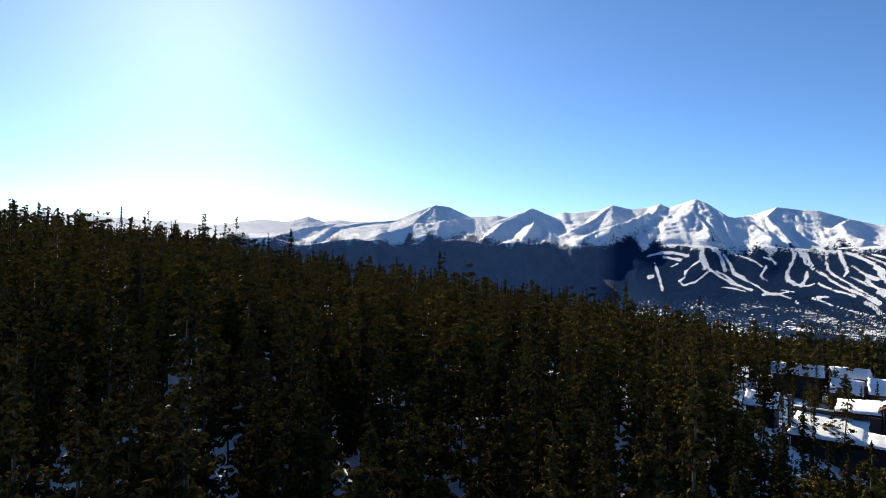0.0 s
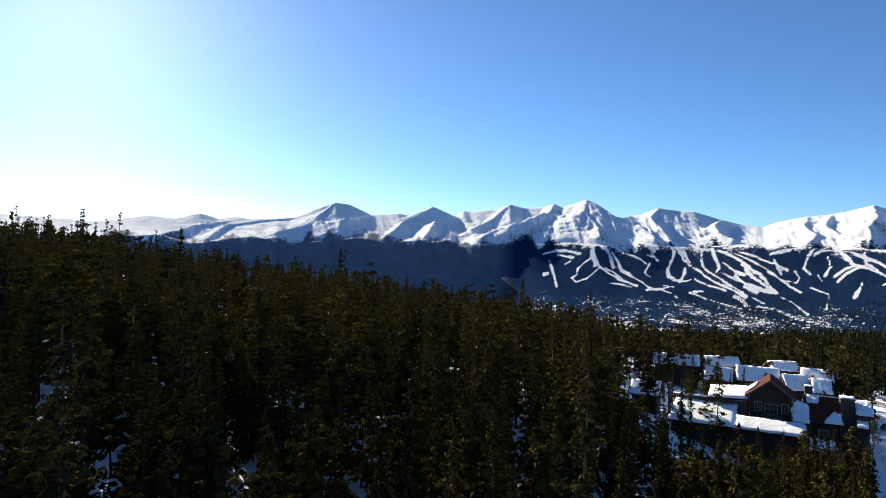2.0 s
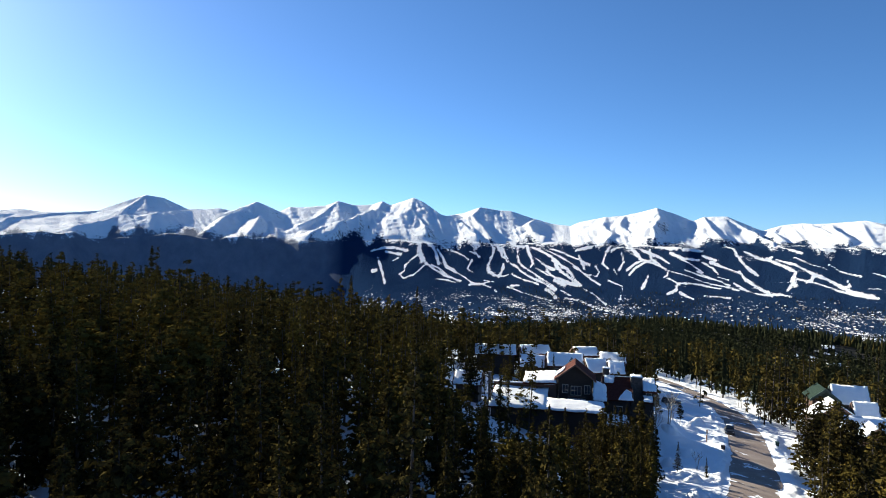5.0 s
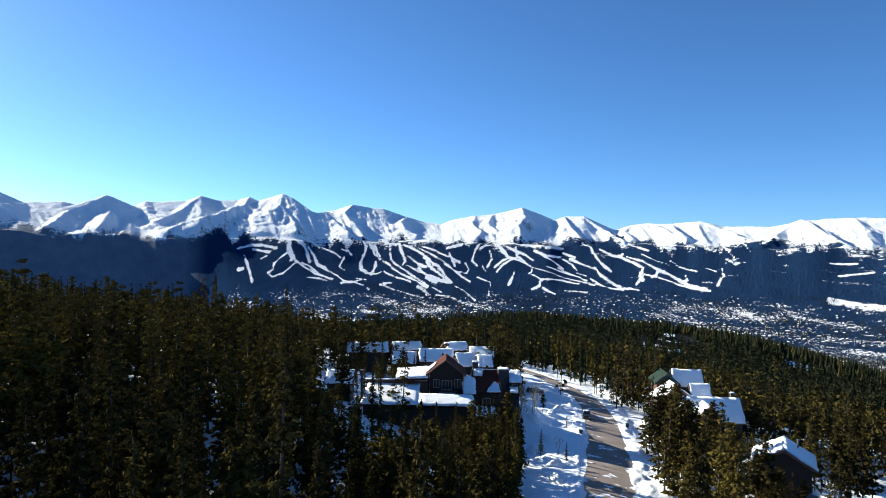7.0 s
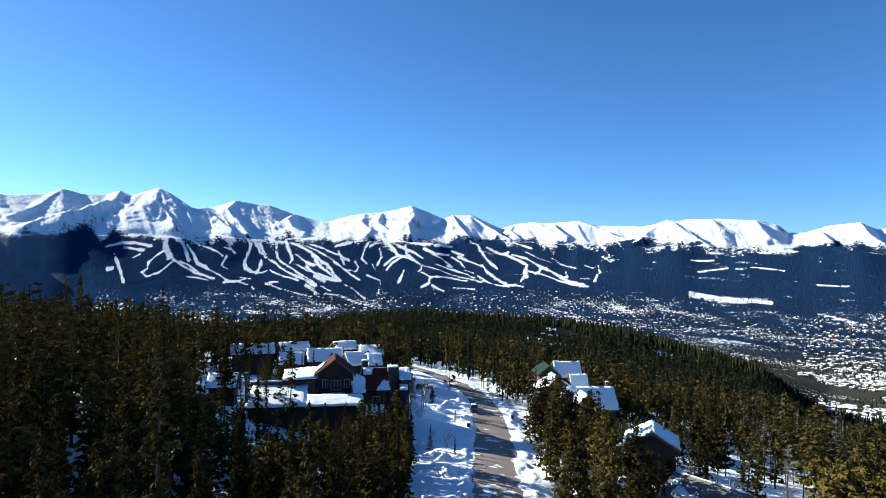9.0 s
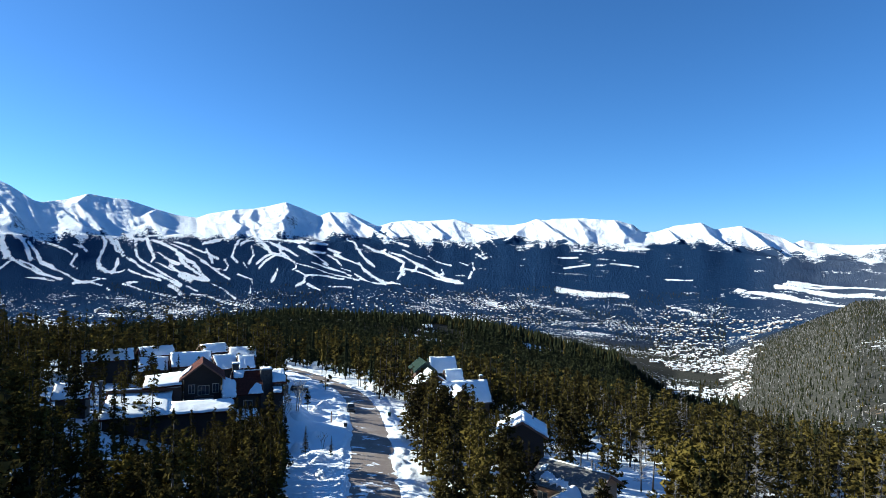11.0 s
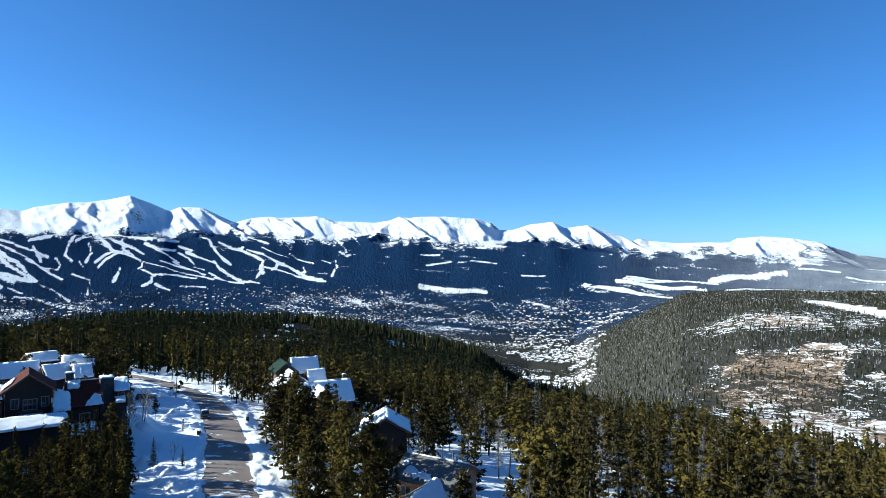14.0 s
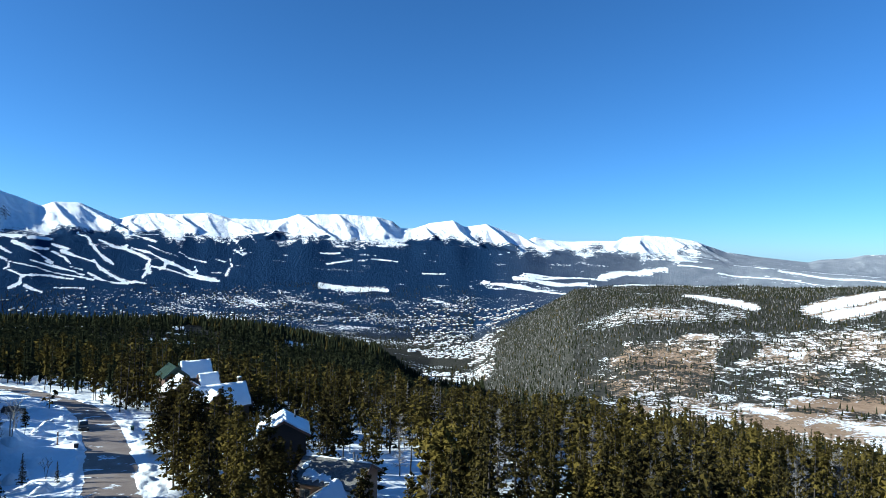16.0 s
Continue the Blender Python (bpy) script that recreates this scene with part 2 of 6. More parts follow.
FAR_PISTES = [
    (17, (50.9, 3860), (51.9, 3780), (52.7, 3752)), (22, (52.7, 3752), (53.7, 3680), (54.5, 3600)), (24, (54.6, 3584), (54.4, 3488), (54.6, 3424)),
    (15, (54.4, 3436), (54.1, 3356)), (19, (52.4, 3268), (53.6, 3288), (54.3, 3264)), (14, (52.4, 3768), (52.9, 3796)),
    (14, (53.2, 3768), (54.5, 3688), (55.2, 3620)), (16, (55.2, 3620), (55.9, 3564), (55.7, 3492), (55.4, 3464)), (18, (55.9, 3564), (56.8, 3516), (57.6, 3440)),
    (20, (57.6, 3440), (58.6, 3348), (60.1, 3292)), (10, (54.7, 3504), (56.3, 3448), (57.6, 3380)), (15, (57.3, 3388), (58.6, 3324), (59.6, 3292)),
    (8, (54.5, 3784), (55.7, 3688), (56.8, 3640)), (8, (57.3, 3640), (58, 3608), (59, 3556)),]
FAR_PISTES_B = [
    (13, (58.1, 3512), (58.3, 3444), (58, 3428)), (25, (61, 4220), (61.1, 3948), (61.5, 3840)), (11, (61.5, 3840), (61.9, 3752)),
    (14, (61.3, 3732), (62, 3660), (62.3, 3688)), (8, (62, 3728), (61.1, 3672)), (12, (58.8, 4216), (59.3, 4056)),
    (15, (59.5, 4148), (59.7, 3876)), (8, (59.7, 3876), (60.5, 3844), (61, 3828)), (11, (59.8, 3596), (60.5, 3560), (60.9, 3604)),
    (13, (61, 3604), (61.1, 3512)), (18, (60.9, 3472), (60.7, 3384)), (9, (62, 4232), (62.7, 4072), (63.1, 3864)),
    (9, (58, 4108), (58.2, 3892)), (8, (56.8, 3700), (57.3, 3664)), (11, (56.5, 3880), (57.3, 3880)),
    (15, (52.9, 4172), (54.2, 3892), (55, 3836)),]
FIELDS_PISTES = [
    (37, (68.8, 3232), (70.6, 3192), (72.7, 3180), (74.8, 3164)), (27, (68.8, 3216), (69.3, 3196)), (14, (78.1, 3440), (80.2, 3452)),
    (12, (68.7, 3688), (70.5, 3724)), (11, (69.3, 3536), (71.6, 3624)), (8, (73.4, 3640), (75.8, 3612)),
    (21, (83.6, 3360), (85.4, 3324), (86.6, 3288), (88.7, 3256)), (22, (86.6, 3428), (88.1, 3408), (90.6, 3372), (93, 3408)), (18, (87.1, 3472), (89.6, 3464), (92, 3500)),
    (34, (94.4, 3552), (96.3, 3636), (98.5, 3676)), (13, (78.2, 3056), (81.6, 2956)), (9, (87.2, 2876), (88.2, 2976)),]
NORTH_FIELDS = [
    (20, (83.8, 3380), (86, 3328), (88.4, 3286), (91.2, 3210)), (20, (86.5, 3444), (89.3, 3414), (91.7, 3380), (93.9, 3366)), (14, (87.4, 3496), (89.8, 3502), (93, 3496), (94.8, 3484)),
    (36, (94.3, 3514), (96.5, 3628), (98.2, 3704), (99.8, 3746)), (22, (108.5, 3860), (110.1, 3848), (112.4, 3814), (115.6, 3830)), (16, (105.2, 3960), (107.3, 3878), (109.3, 3962)), (14, (104, 3700), (107, 3690), (110, 3720))]
PISTES = (SOUTH_PISTES, SOUTH_PISTES_B, MIDDLE_PISTES, MIDDLE_PISTES_B, MIDDLE_PISTES_C, MIDDLE_PISTES_D, NORTH_PISTES, NORTH_PISTES_B, NORTH_PISTES_C, FAR_PISTES, FAR_PISTES_B, FIELDS_PISTES, NORTH_FIELDS)
# Open slopes, woods and bare earth of the hill across the gulch, and streaks of snow on the plain: width, then bearing and distance.
HILL_OPEN = [
    (31, (110.9, 1304), (113.2, 1392), (115.6, 1504)), (24, (112.1, 1212), (114.3, 1280), (115.6, 1356)), (19, (101.5, 1568), (103.5, 1472), (105.2, 1412), (106.7, 1348)),
    (7, (105.6, 2012), (107.5, 1784)), (10, (95.6, 2100), (103, 2080)), (5, (100.9, 988), (103.6, 1004)),
    (4, (109, 916), (111, 944)), (9, (105.8, 654), (109.5, 622), (112.6, 610), (115.7, 588)), (7, (109.5, 690), (111.4, 700), (115.7, 706))]
HILL_WOODS = [
    (12, (95.2, 1044), (98.5, 1028), (100.9, 1048), (105.3, 1112), (109.4, 1120), (113.2, 1164), (115.6, 1232)), (54, (104.4, 1976), (107.3, 1532), (109, 1380)), (18, (106.9, 1220), (109.4, 1224)),
    (55, (84.6, 2312), (87.7, 1880), (91.2, 1528), (95.1, 1616)), (19, (87.2, 1472), (89.2, 1192)), (11, (90.8, 972), (93.3, 956), (95.7, 972)),
    (8, (104.9, 936), (106.6, 956), (104.5, 896)),]
HILL_EARTH = [
    (20, (96.7, 860), (99.1, 864), (101.4, 824), (102.7, 788)), (11, (90.8, 852), (93.3, 768), (96.2, 724)), (6, (110.2, 816), (111.4, 824)),
    (8, (110.3, 660), (113.3, 716), (115.7, 744)), (5, (106.7, 593), (109.5, 574), (112.6, 565)),]
PLAIN = [
    (11, (106.5, 4064), (108.1, 3884)), (11, (109.3, 3952), (112.4, 3972), (115.3, 3956)), (10, (107.3, 3740), (110.1, 3692), (112.4, 3664)),
    (14, (100.8, 3800), (103.5, 3764)), (11, (102.1, 4196), (103.9, 4144)),]
# ---- the lie of the land ----
# Places are given by bearing (degrees clockwise from north, +y) and distance from the origin in metres.


def spot(bearing, dist):
    a = np.radians(bearing)
    return dist * np.sin(a), dist * np.cos(a)


def lattice(ix, iy, seed):
    n = (ix * 374761393 + iy * 668265263 + seed * 982451653) & 0x7FFFFFFF
    n = ((n ^ (n >> 13)) * 1274126177) & 0x7FFFFFFF
    return ((n ^ (n >> 16)) & 0xFFFF) / 32767.5 - 1.0


def value_noise(x, y, seed=0):
    x, y = np.asarray(x, float), np.asarray(y, float)
    x0, y0 = np.floor(x).astype(np.int64), np.floor(y).astype(np.int64)
    fx, fy = x - x0, y - y0
    fx, fy = fx * fx * fx * (fx * (fx * 6 - 15) + 10), fy * fy * fy * (fy * (fy * 6 - 15) + 10)
    a, b = lattice(x0, y0, seed), lattice(x0 + 1, y0, seed)
    c, d = lattice(x0, y0 + 1, seed), lattice(x0 + 1, y0 + 1, seed)
    return (a * (1 - fx) + b * fx) * (1 - fy) + (c * (1 - fx) + d * fx) * fy


def fractal(x, y, octaves=4, seed=0, ridged=False):
    total, amp, norm = 0.0, 1.0, 0.0
    for k in range(octaves):
        n = value_noise(x * 2 ** k + 17.3 * k, y * 2 ** k - 9.1 * k, seed + k)
        total = total + amp * (1 - 2 * np.abs(n) if ridged else n)
        norm += amp
        amp *= 0.5
    return total / norm


def step(lo, hi, v):
    s = np.clip((v - lo) / (hi - lo), 0, 1)
    return s * s * (3 - 2 * s)


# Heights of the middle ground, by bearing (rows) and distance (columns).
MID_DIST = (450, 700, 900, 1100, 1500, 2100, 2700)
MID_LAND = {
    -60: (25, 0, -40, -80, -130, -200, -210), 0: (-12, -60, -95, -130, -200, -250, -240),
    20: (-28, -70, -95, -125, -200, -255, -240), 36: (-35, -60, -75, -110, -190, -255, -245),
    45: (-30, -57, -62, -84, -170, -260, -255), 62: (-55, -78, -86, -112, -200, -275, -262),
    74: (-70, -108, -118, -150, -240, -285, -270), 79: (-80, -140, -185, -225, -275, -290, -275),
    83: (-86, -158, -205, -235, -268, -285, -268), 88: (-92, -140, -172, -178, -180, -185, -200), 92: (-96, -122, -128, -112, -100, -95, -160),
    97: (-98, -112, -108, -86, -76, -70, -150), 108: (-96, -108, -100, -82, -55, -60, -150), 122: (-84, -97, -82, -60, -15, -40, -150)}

# The skyline of the range beyond the valley: bearing, angle of sight in degrees.
CREST_SOUTH = [(-60, 3.2), (-30, 2.2), (-20.1, 1.75), (-17.9, 2.1), (-16.5, 2.36), (-15.2, 2.26), (-14.2, 2.2), (-12.3, 2.71), (-10.9, 2.3), (-9.4, 2.5), (-8, 2.33),
               (-6.4, 2.43), (-4.4, 2.58), (-2.1, 3.57), (-0.8, 4.07), (0.5, 3.89), (1.6, 3.4), (2.5, 3), (3.9, 3.08), (5, 3.2), (6.1, 3.01), (10.2, 3.13), (10.95, 3.55), (11.7, 3.51),
               (14, 3.73), (15.2, 4.2), (16.8, 3.85), (18.3, 3.96), (19.25, 4.31), (20, 3.96), (21.2, 4.36), (22.1, 4.7), (23.1, 4.25), (24.7, 3.16), (25.2, 3.06)]
CREST_MIDDLE = [(26.7, 3.35), (28.3, 3.91), (30.2, 3.66), (31.1, 3.6), (33.1, 2.98), (35, 2.45), (36.5, 2.3), (37.3, 2.65), (39.6, 3.14), (41.2, 3.27), (42.7, 3.61), (43.9, 3.94), (45.3, 3.44), (46.9, 2.78),
                (47.7, 3.15), (49.5, 3.17), (50.5, 2.72), (52.2, 1.97), (53.5, 2.39), (54.9, 2.6), (55.9, 2.51), (56.9, 2.56), (59.2, 2.77), (61, 2.34), (62.8, 2.34), (64.6, 2.3), (65.8, 2.53), (66.7, 2.9)]
CREST_NORTH = [(67.7, 2.8), (68.3, 2.94), (71, 3), (72.5, 2.9), (73.8, 2.85), (75.2, 2.48), (76, 1.87), (77.1, 1.83), (78.1, 2.16), (78.6, 2.37), (79.9, 2.54), (80.8, 2.66), (81.9, 2.1), (83.9, 2.38), (84.9, 2.03),
               (86.9, 1.45), (87.7, 0.96), (88.4, 1.27), (89.3, 1.03), (91.6, 0.87), (93.8, 0.99), (95.6, 0.97), (96.2, 1.35), (98.1, 1.51), (100.1, 1.39), (102.1, 1.09), (103.2, 0.65), (104.5, 0.18),
               (106.8, -0.15), (110.5, -0.54), (111.3, -0.3), (113.1, -0.16), (114.2, 0.12), (118, 0.3), (122, 0.3)]
# Spurs that run down from the crest: metres nearer than the slope behind, steepness of the left and of the right flank, then bearing and angle of sight.
SPURS_SOUTH = [
    (40, 0.30, 0.55, (-8, 2.33), (-10.4, 2.06), (-12.8, 1.64), (-15.1, 0.93)), (80, 0.34, 0.6, (-4.4, 2.58), (-7.4, 2.25), (-10.4, 1.71), (-11.8, 0.56)),
    (140, 0.4, 0.5, (2.5, 2.95), (-0.2, 2.47), (-2.8, 2.15), (-5.9, 1.31)), (20, 0.4, 0.75, (-0.8, 4.07), (-2.3, 2.84), (-4.6, 2.37)),
    (190, 0.42, 0.72, (8.1, 3.88), (8.5, 3.0), (8.0, 1.95), (7.0, 0.63)), (190, 0.6, 0.42, (8.1, 3.88), (5.5, 2.53), (3.2, 0.56)),
    (20, 0.45, 0.7, (15.2, 4.2), (14.5, 3.58), (13.5, 2.7), (12.3, 2.17)), (190, 0.4, 0.62, (18.3, 3.45), (17.3, 2.94), (15.3, 2.31), (13.6, 1.67), (12, 0.82)),
    (60, 0.42, 0.55, (19.25, 4.31), (18.9, 3.6), (18.3, 2.95), (18.8, 1.84)), (90, 0.4, 0.72, (22.1, 4.7), (21.9, 3.61), (22.6, 2.86), (23.1, 2.17), (24.3, 1.59))]
SPURS_MIDDLE = [
    (60, 0.45, 0.4, (22.1, 4.7), (21.1, 4.26), (20, 3.11), (18.8, 2.09)), (120, 0.38, 0.5, (25.2, 3.06), (26.8, 2.29), (28.1, 1.19), (29, 0.49)), (170, 0.4, 0.6, (23.1, 2.17), (23.4, 1.14), (24.1, 0.16)),
    (60, 0.36, 0.62, (28.3, 3.91), (27.6, 3.11), (28.3, 2.29), (29.4, 1.07)), (70, 0.34, 0.5, (33.3, 2.9), (32.7, 2.39), (33.1, 1.7), (34.3, 1.26)), (60, 0.36, 0.5, (39.6, 3.14), (39.4, 2.41), (40.2, 1.64), (39.7, 1.1)),
    (80, 0.36, 0.66, (43.9, 3.94), (44.2, 3.11), (43.6, 2.32), (43.8, 1.44)), (50, 0.34, 0.5, (41.2, 3.27), (40.8, 2.43), (41.7, 1.66)), (50, 0.36, 0.5, (47.7, 3.15), (48.2, 2.28), (49.2, 1.26)),
    (80, 0.34, 0.55, (49.5, 3.17), (51, 2.11), (53, 1.06)), (60, 0.32, 0.6, (55.4, 2.6), (56.9, 1.77), (58.3, 1.33))]
SPURS_NORTH = [
    (50, 0.34, 0.5, (53.5, 2.39), (53, 1.83), (53.7, 1.23)), (80, 0.32, 0.62, (59.4, 2.77), (61, 2.14), (62.6, 1.43), (64.2, 0.87)), (50, 0.34, 0.45, (56.9, 2.56), (57.3, 1.97), (58.3, 1.38)),
    (80, 0.36, 0.45, (66.7, 2.9), (67.5, 2.53), (68.5, 1.7), (69.9, 0.94)), (60, 0.5, 0.34, (66.7, 2.9), (65.8, 2.39), (65, 1.68), (64.4, 0.97)), (50, 0.3, 0.4, (70.2, 3.01), (70.8, 2.38), (71.4, 1.05)),
    (60, 0.34, 0.55, (73.6, 2.84), (74.1, 2.15), (74.7, 1.51)), (40, 0.36, 0.55, (78.1, 2.16), (78.6, 1.49), (79.1, 1.14)), (110, 0.36, 0.62, (80.8, 2.66), (81.4, 1.79), (82.4, 1.03), (83.7, 0.29)),
    (110, 0.36, 0.62, (83.9, 2.38), (84.7, 1.73), (85.9, 0.83), (87.1, 0)), (60, 0.36, 0.5, (86.9, 1.45), (88.3, 0.57), (90.2, -0.09)), (40, 0.3, 0.45, (89.3, 1.03), (90.7, 0.41), (91.6, -0.06)),
    (60, 0.3, 0.45, (97.7, 1.46), (97.5, 0.76), (98.1, 0.16))]
SPURS_END = [(50, 0.3, 0.45, (100.1, 1.39), (101.3, 0.58), (103.2, -0.05)), (40, 0.4, 0.35, (96.2, 1.35), (95.2, 0.48), (96, 0.03)), (60, 0.3, 0.5, (102.1, 1.09), (103.2, 0.26), (104.7, -0.45))]


def near_land(x, y, r, b):
    shelf = step(33, 42, b) * (1 - step(52, 62, b))
    z = 11.6 - 0.15 * x + 0.025 * y - 0.00016 * (1 - 0.9 * shelf) * np.maximum(r - 100, 0) ** 2
    return z - 0.03 * step(70, 100, b) * np.maximum(r - 60, 0)


def fold(b):
    """Bearings from -180 to 180."""
    return (np.asarray(b, float) + 180) % 360 - 180


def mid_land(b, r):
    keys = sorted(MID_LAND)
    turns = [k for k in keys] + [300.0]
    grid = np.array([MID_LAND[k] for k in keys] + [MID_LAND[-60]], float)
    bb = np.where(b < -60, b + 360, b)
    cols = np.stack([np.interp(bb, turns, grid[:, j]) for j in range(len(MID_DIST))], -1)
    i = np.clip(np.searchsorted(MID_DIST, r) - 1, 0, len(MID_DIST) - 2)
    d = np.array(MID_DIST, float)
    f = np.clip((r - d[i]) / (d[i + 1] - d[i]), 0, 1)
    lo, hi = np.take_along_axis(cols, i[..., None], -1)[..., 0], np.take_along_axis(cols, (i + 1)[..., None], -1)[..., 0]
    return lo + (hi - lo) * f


def range_lines(b):
    """For bearings: distance and height of the foot of the bare summits, distance and height of the crest."""
    cb, ce = np.array(CREST_SOUTH + CREST_MIDDLE + CREST_NORTH).T
    bb = np.where(b < -60, b + 360, b)
    edge = np.interp(bb, np.r_[cb, 300], np.r_[ce, 3.2])
    rc = 4800 + 40 * np.sin(np.radians(b * 9))
    line_r = 3880 + 60 * fractal(b * 0.3, b * 0 + 8.1, 2, 14)
    soft = np.interp(bb, (-60, 60, 72, 80, 88, 96, 104, 112, 122, 300), (74, 74, 72, 60, 25, 0, -25, -70, -80, 74))
    line_z = soft + 12 * fractal(b * 0.25, b * 0 + 2.2, 2, 15) + 34 * fractal(b * 0.45, b * 0 + 5.2, 3, 16) * (1 - step(11, 17, b)) * step(-50, -40, b)
    return line_r, line_z, rc, EYE + rc * np.tan(np.radians(edge))


def spur_height(b, r, x, y, nearer, left, right, line):
    """Height of a spur with two flanks."""
    pb, pe = np.array(line, float).T
    lr, lz, rc, top = range_lines(pb)
    low = np.degrees(np.arctan2(lz - EYE, lr))
    high = np.degrees(np.arctan2(top - EYE, rc))
    f = np.clip((pe - low) / np.maximum(high - low, 0.3), -0.1, 1)
    pr = lr + (rc - lr) * f - nearer * np.clip(0.25 + 3 * f * (1 - f), 0, 1)
    pz = EYE + pr * np.tan(np.radians(pe))
    px, py = spot(pb, pr)
    best = np.full(b.shape, -1e9)
    wander = 14 * fractal(x / 120, y / 120, 3, 24)
    for i in range(len(pb) - 1):
        dx, dy = px[i + 1] - px[i], py[i + 1] - py[i]
        t = np.clip(((x - px[i]) * dx + (y - py[i]) * dy) / (dx * dx + dy * dy), 0, 1)
        d = np.hypot(x - px[i] - t * dx, y - py[i] - t * dy)
        side = np.radians(b - pb[i] - t * (pb[i + 1] - pb[i])) * r + wander
        steep = left + (right - left) * step(-18, 18, side)
        best = np.maximum(best, pz[i] + t * (pz[i + 1] - pz[i]) - steep * d)
    return best


def range_land(b, r, x, y):
    """The far range: a foot in the valley, wooded slopes and bare summits with spurs."""
    line_r, line_z, rc, top = range_lines(b)
    foot_r, foot = 2980.0, -222.0 - 230.0 * (1 - step(10, 20, b)) * step(-60, -40, b)
    u = np.clip((r - foot_r) / (line_r - foot_r), 0, 1)
    swell = np.sin(np.pi * u)
    z = foot + (line_z - foot) * (0.35 * u + 0.65 * u ** 1.35)
    z = z + swell * (15 * fractal((x + 0.4 * y) / 420, (y - 0.4 * x) / 900, 3, 8) + 4 * fractal(x / 130, y / 130, 4, 5))
    z = np.where(r < foot_r, foot + (r - foot_r) * 0.08, z)
    s = np.clip((r - line_r) / (rc - line_r), 0, 1)
    arch = s ** 0.8 * (1 - s) ** 0.7
    tall = np.clip((top - line_z) / 260, 0.12, 1.3)
    upper = z + (top - line_z) * s ** 1.45
    reach = r > 3700
    for nearer, left, right, *line in SPURS_SOUTH + SPURS_MIDDLE + SPURS_NORTH + SPURS_END:
        bs = [p[0] for p in line]
        at = reach & (b > min(bs) - 7) & (b < max(bs) + 7)
        if at.any():
            upper[at] = np.maximum(upper[at], spur_height(b[at], r[at], x[at], y[at], nearer, left, right, line))
    z = z + (upper - z) * step(0, 0.12, s)
    ribs = fractal(b * 1.7 + 0.003 * r, r / 700, 3, 27, True)
    z = z + arch * tall * (20 * fractal((x - 0.3 * y) / 230, (y + 0.3 * x) / 300, 4, 25, True) + 15 * fractal(x / 75, y / 75, 3, 26, True) + 24 * ribs + 4 * fractal(x / 28, y / 28, 2, 28))
    z = z + 4 * fractal(b * 1.3, b * 0 + 3.7, 4, 11) * np.exp(-((rc - r) / 70) ** 2) * np.minimum(1, tall * 1.6)
    z = np.where(r > rc + 30, np.minimum(z, top - (r - rc - 30) * 0.5), z)
    # nothing but the near summit rises over the skyline
    sight = np.degrees(np.arctan2(z - EYE, r)) - np.degrees(np.arctan2(top - EYE, rc))
    lone = (1 - step(1.2, 2.6, np.abs(b - 8.1)))
    return np.where((s > 0) & (sight > 0) & (r <= rc + 30), z - (1 - lone) * r * np.tan(np.radians(np.maximum(sight, 0))), z)


def land(b, r):
    """Height of the ground."""
    b, r = fold(b), np.asarray(r, float)
    x, y = spot(b, r)
    z = near_land(x, y, r, b)
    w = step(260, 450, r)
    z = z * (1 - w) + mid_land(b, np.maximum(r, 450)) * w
    rolls = step(350, 800, r)
    street = road_distance(x, y)
    yard = step(4.2, 9, street) * (1 - step(22, 40, street))
    z = z + rolls * (9 * fractal(x / 240, y / 240, 4, 3)) + step(4, 12, street) * (0.5 * fractal(x / 14, y / 14, 3, 2) + 1.2 * fractal(x / 60, y / 60, 2, 7)) * (1 - rolls)
    z = z + 1.0 * yard * fractal(x / 6, y / 6, 3, 72)
    # a raised yard beside the lodge; the ground falls away in front of it
    z = z + 4.2 * np.exp(-(((x - 88) / 9) ** 2 + ((y - 97) / 10) ** 2))
    z = z - 3.6 * np.exp(-(((x - 66) / 15) ** 2 + ((y - 86) / 13) ** 2))
    east = step(78, 90, b)
    far = step(2600 - 100 * east, 3100 + 200 * east, r)
    z = np.where(r > 2500, z * (1 - far) + range_land(b, np.maximum(r, 2500), x, y) * far, z)
    return z


def land_xy(x, y):
    return land(np.degrees(np.arctan2(x, y)), np.hypot(x, y))
# ---- meshes of the land ----


def mesh_from(name, verts, quads=None, tris=None, mats=(), mat_index=None, smooth=False):
    me = bpy.data.meshes.new(name)
    verts = np.asarray(verts, np.float32)
    nq, ntri = (0 if quads is None else len(quads)), (0 if tris is None else len(tris))
    loops = np.concatenate([np.asarray(f, np.int32).ravel() for f in (quads, tris) if f is not None and len(f)])
    me.vertices.add(len(verts))
    me.vertices.foreach_set("co", verts.ravel())
    me.loops.add(len(loops))
    me.loops.foreach_set("vertex_index", loops)
    me.polygons.add(nq + ntri)
    starts = np.concatenate([np.arange(nq) * 4, nq * 4 + np.arange(ntri) * 3]).astype(np.int32)
    me.polygons.foreach_set("loop_start", starts)
    if mat_index is not None:
        me.polygons.foreach_set("material_index", np.asarray(mat_index, np.int32))
    if smooth:
        me.polygons.foreach_set("use_smooth", np.ones(nq + ntri, bool))
    for m in mats:
        me.materials.append(m)
    me.update(calc_edges=True)
    me.validate()
    return me


def point_values(me, name, values):
    at = me.attributes.new(name, "FLOAT", "POINT")
    at.data.foreach_set("value", np.asarray(values, np.float32))


def point_vectors(me, name, values):
    at = me.attributes.new(name, "FLOAT_VECTOR", "POINT")
    at.data.foreach_set("vector", np.asarray(values, np.float32).ravel())


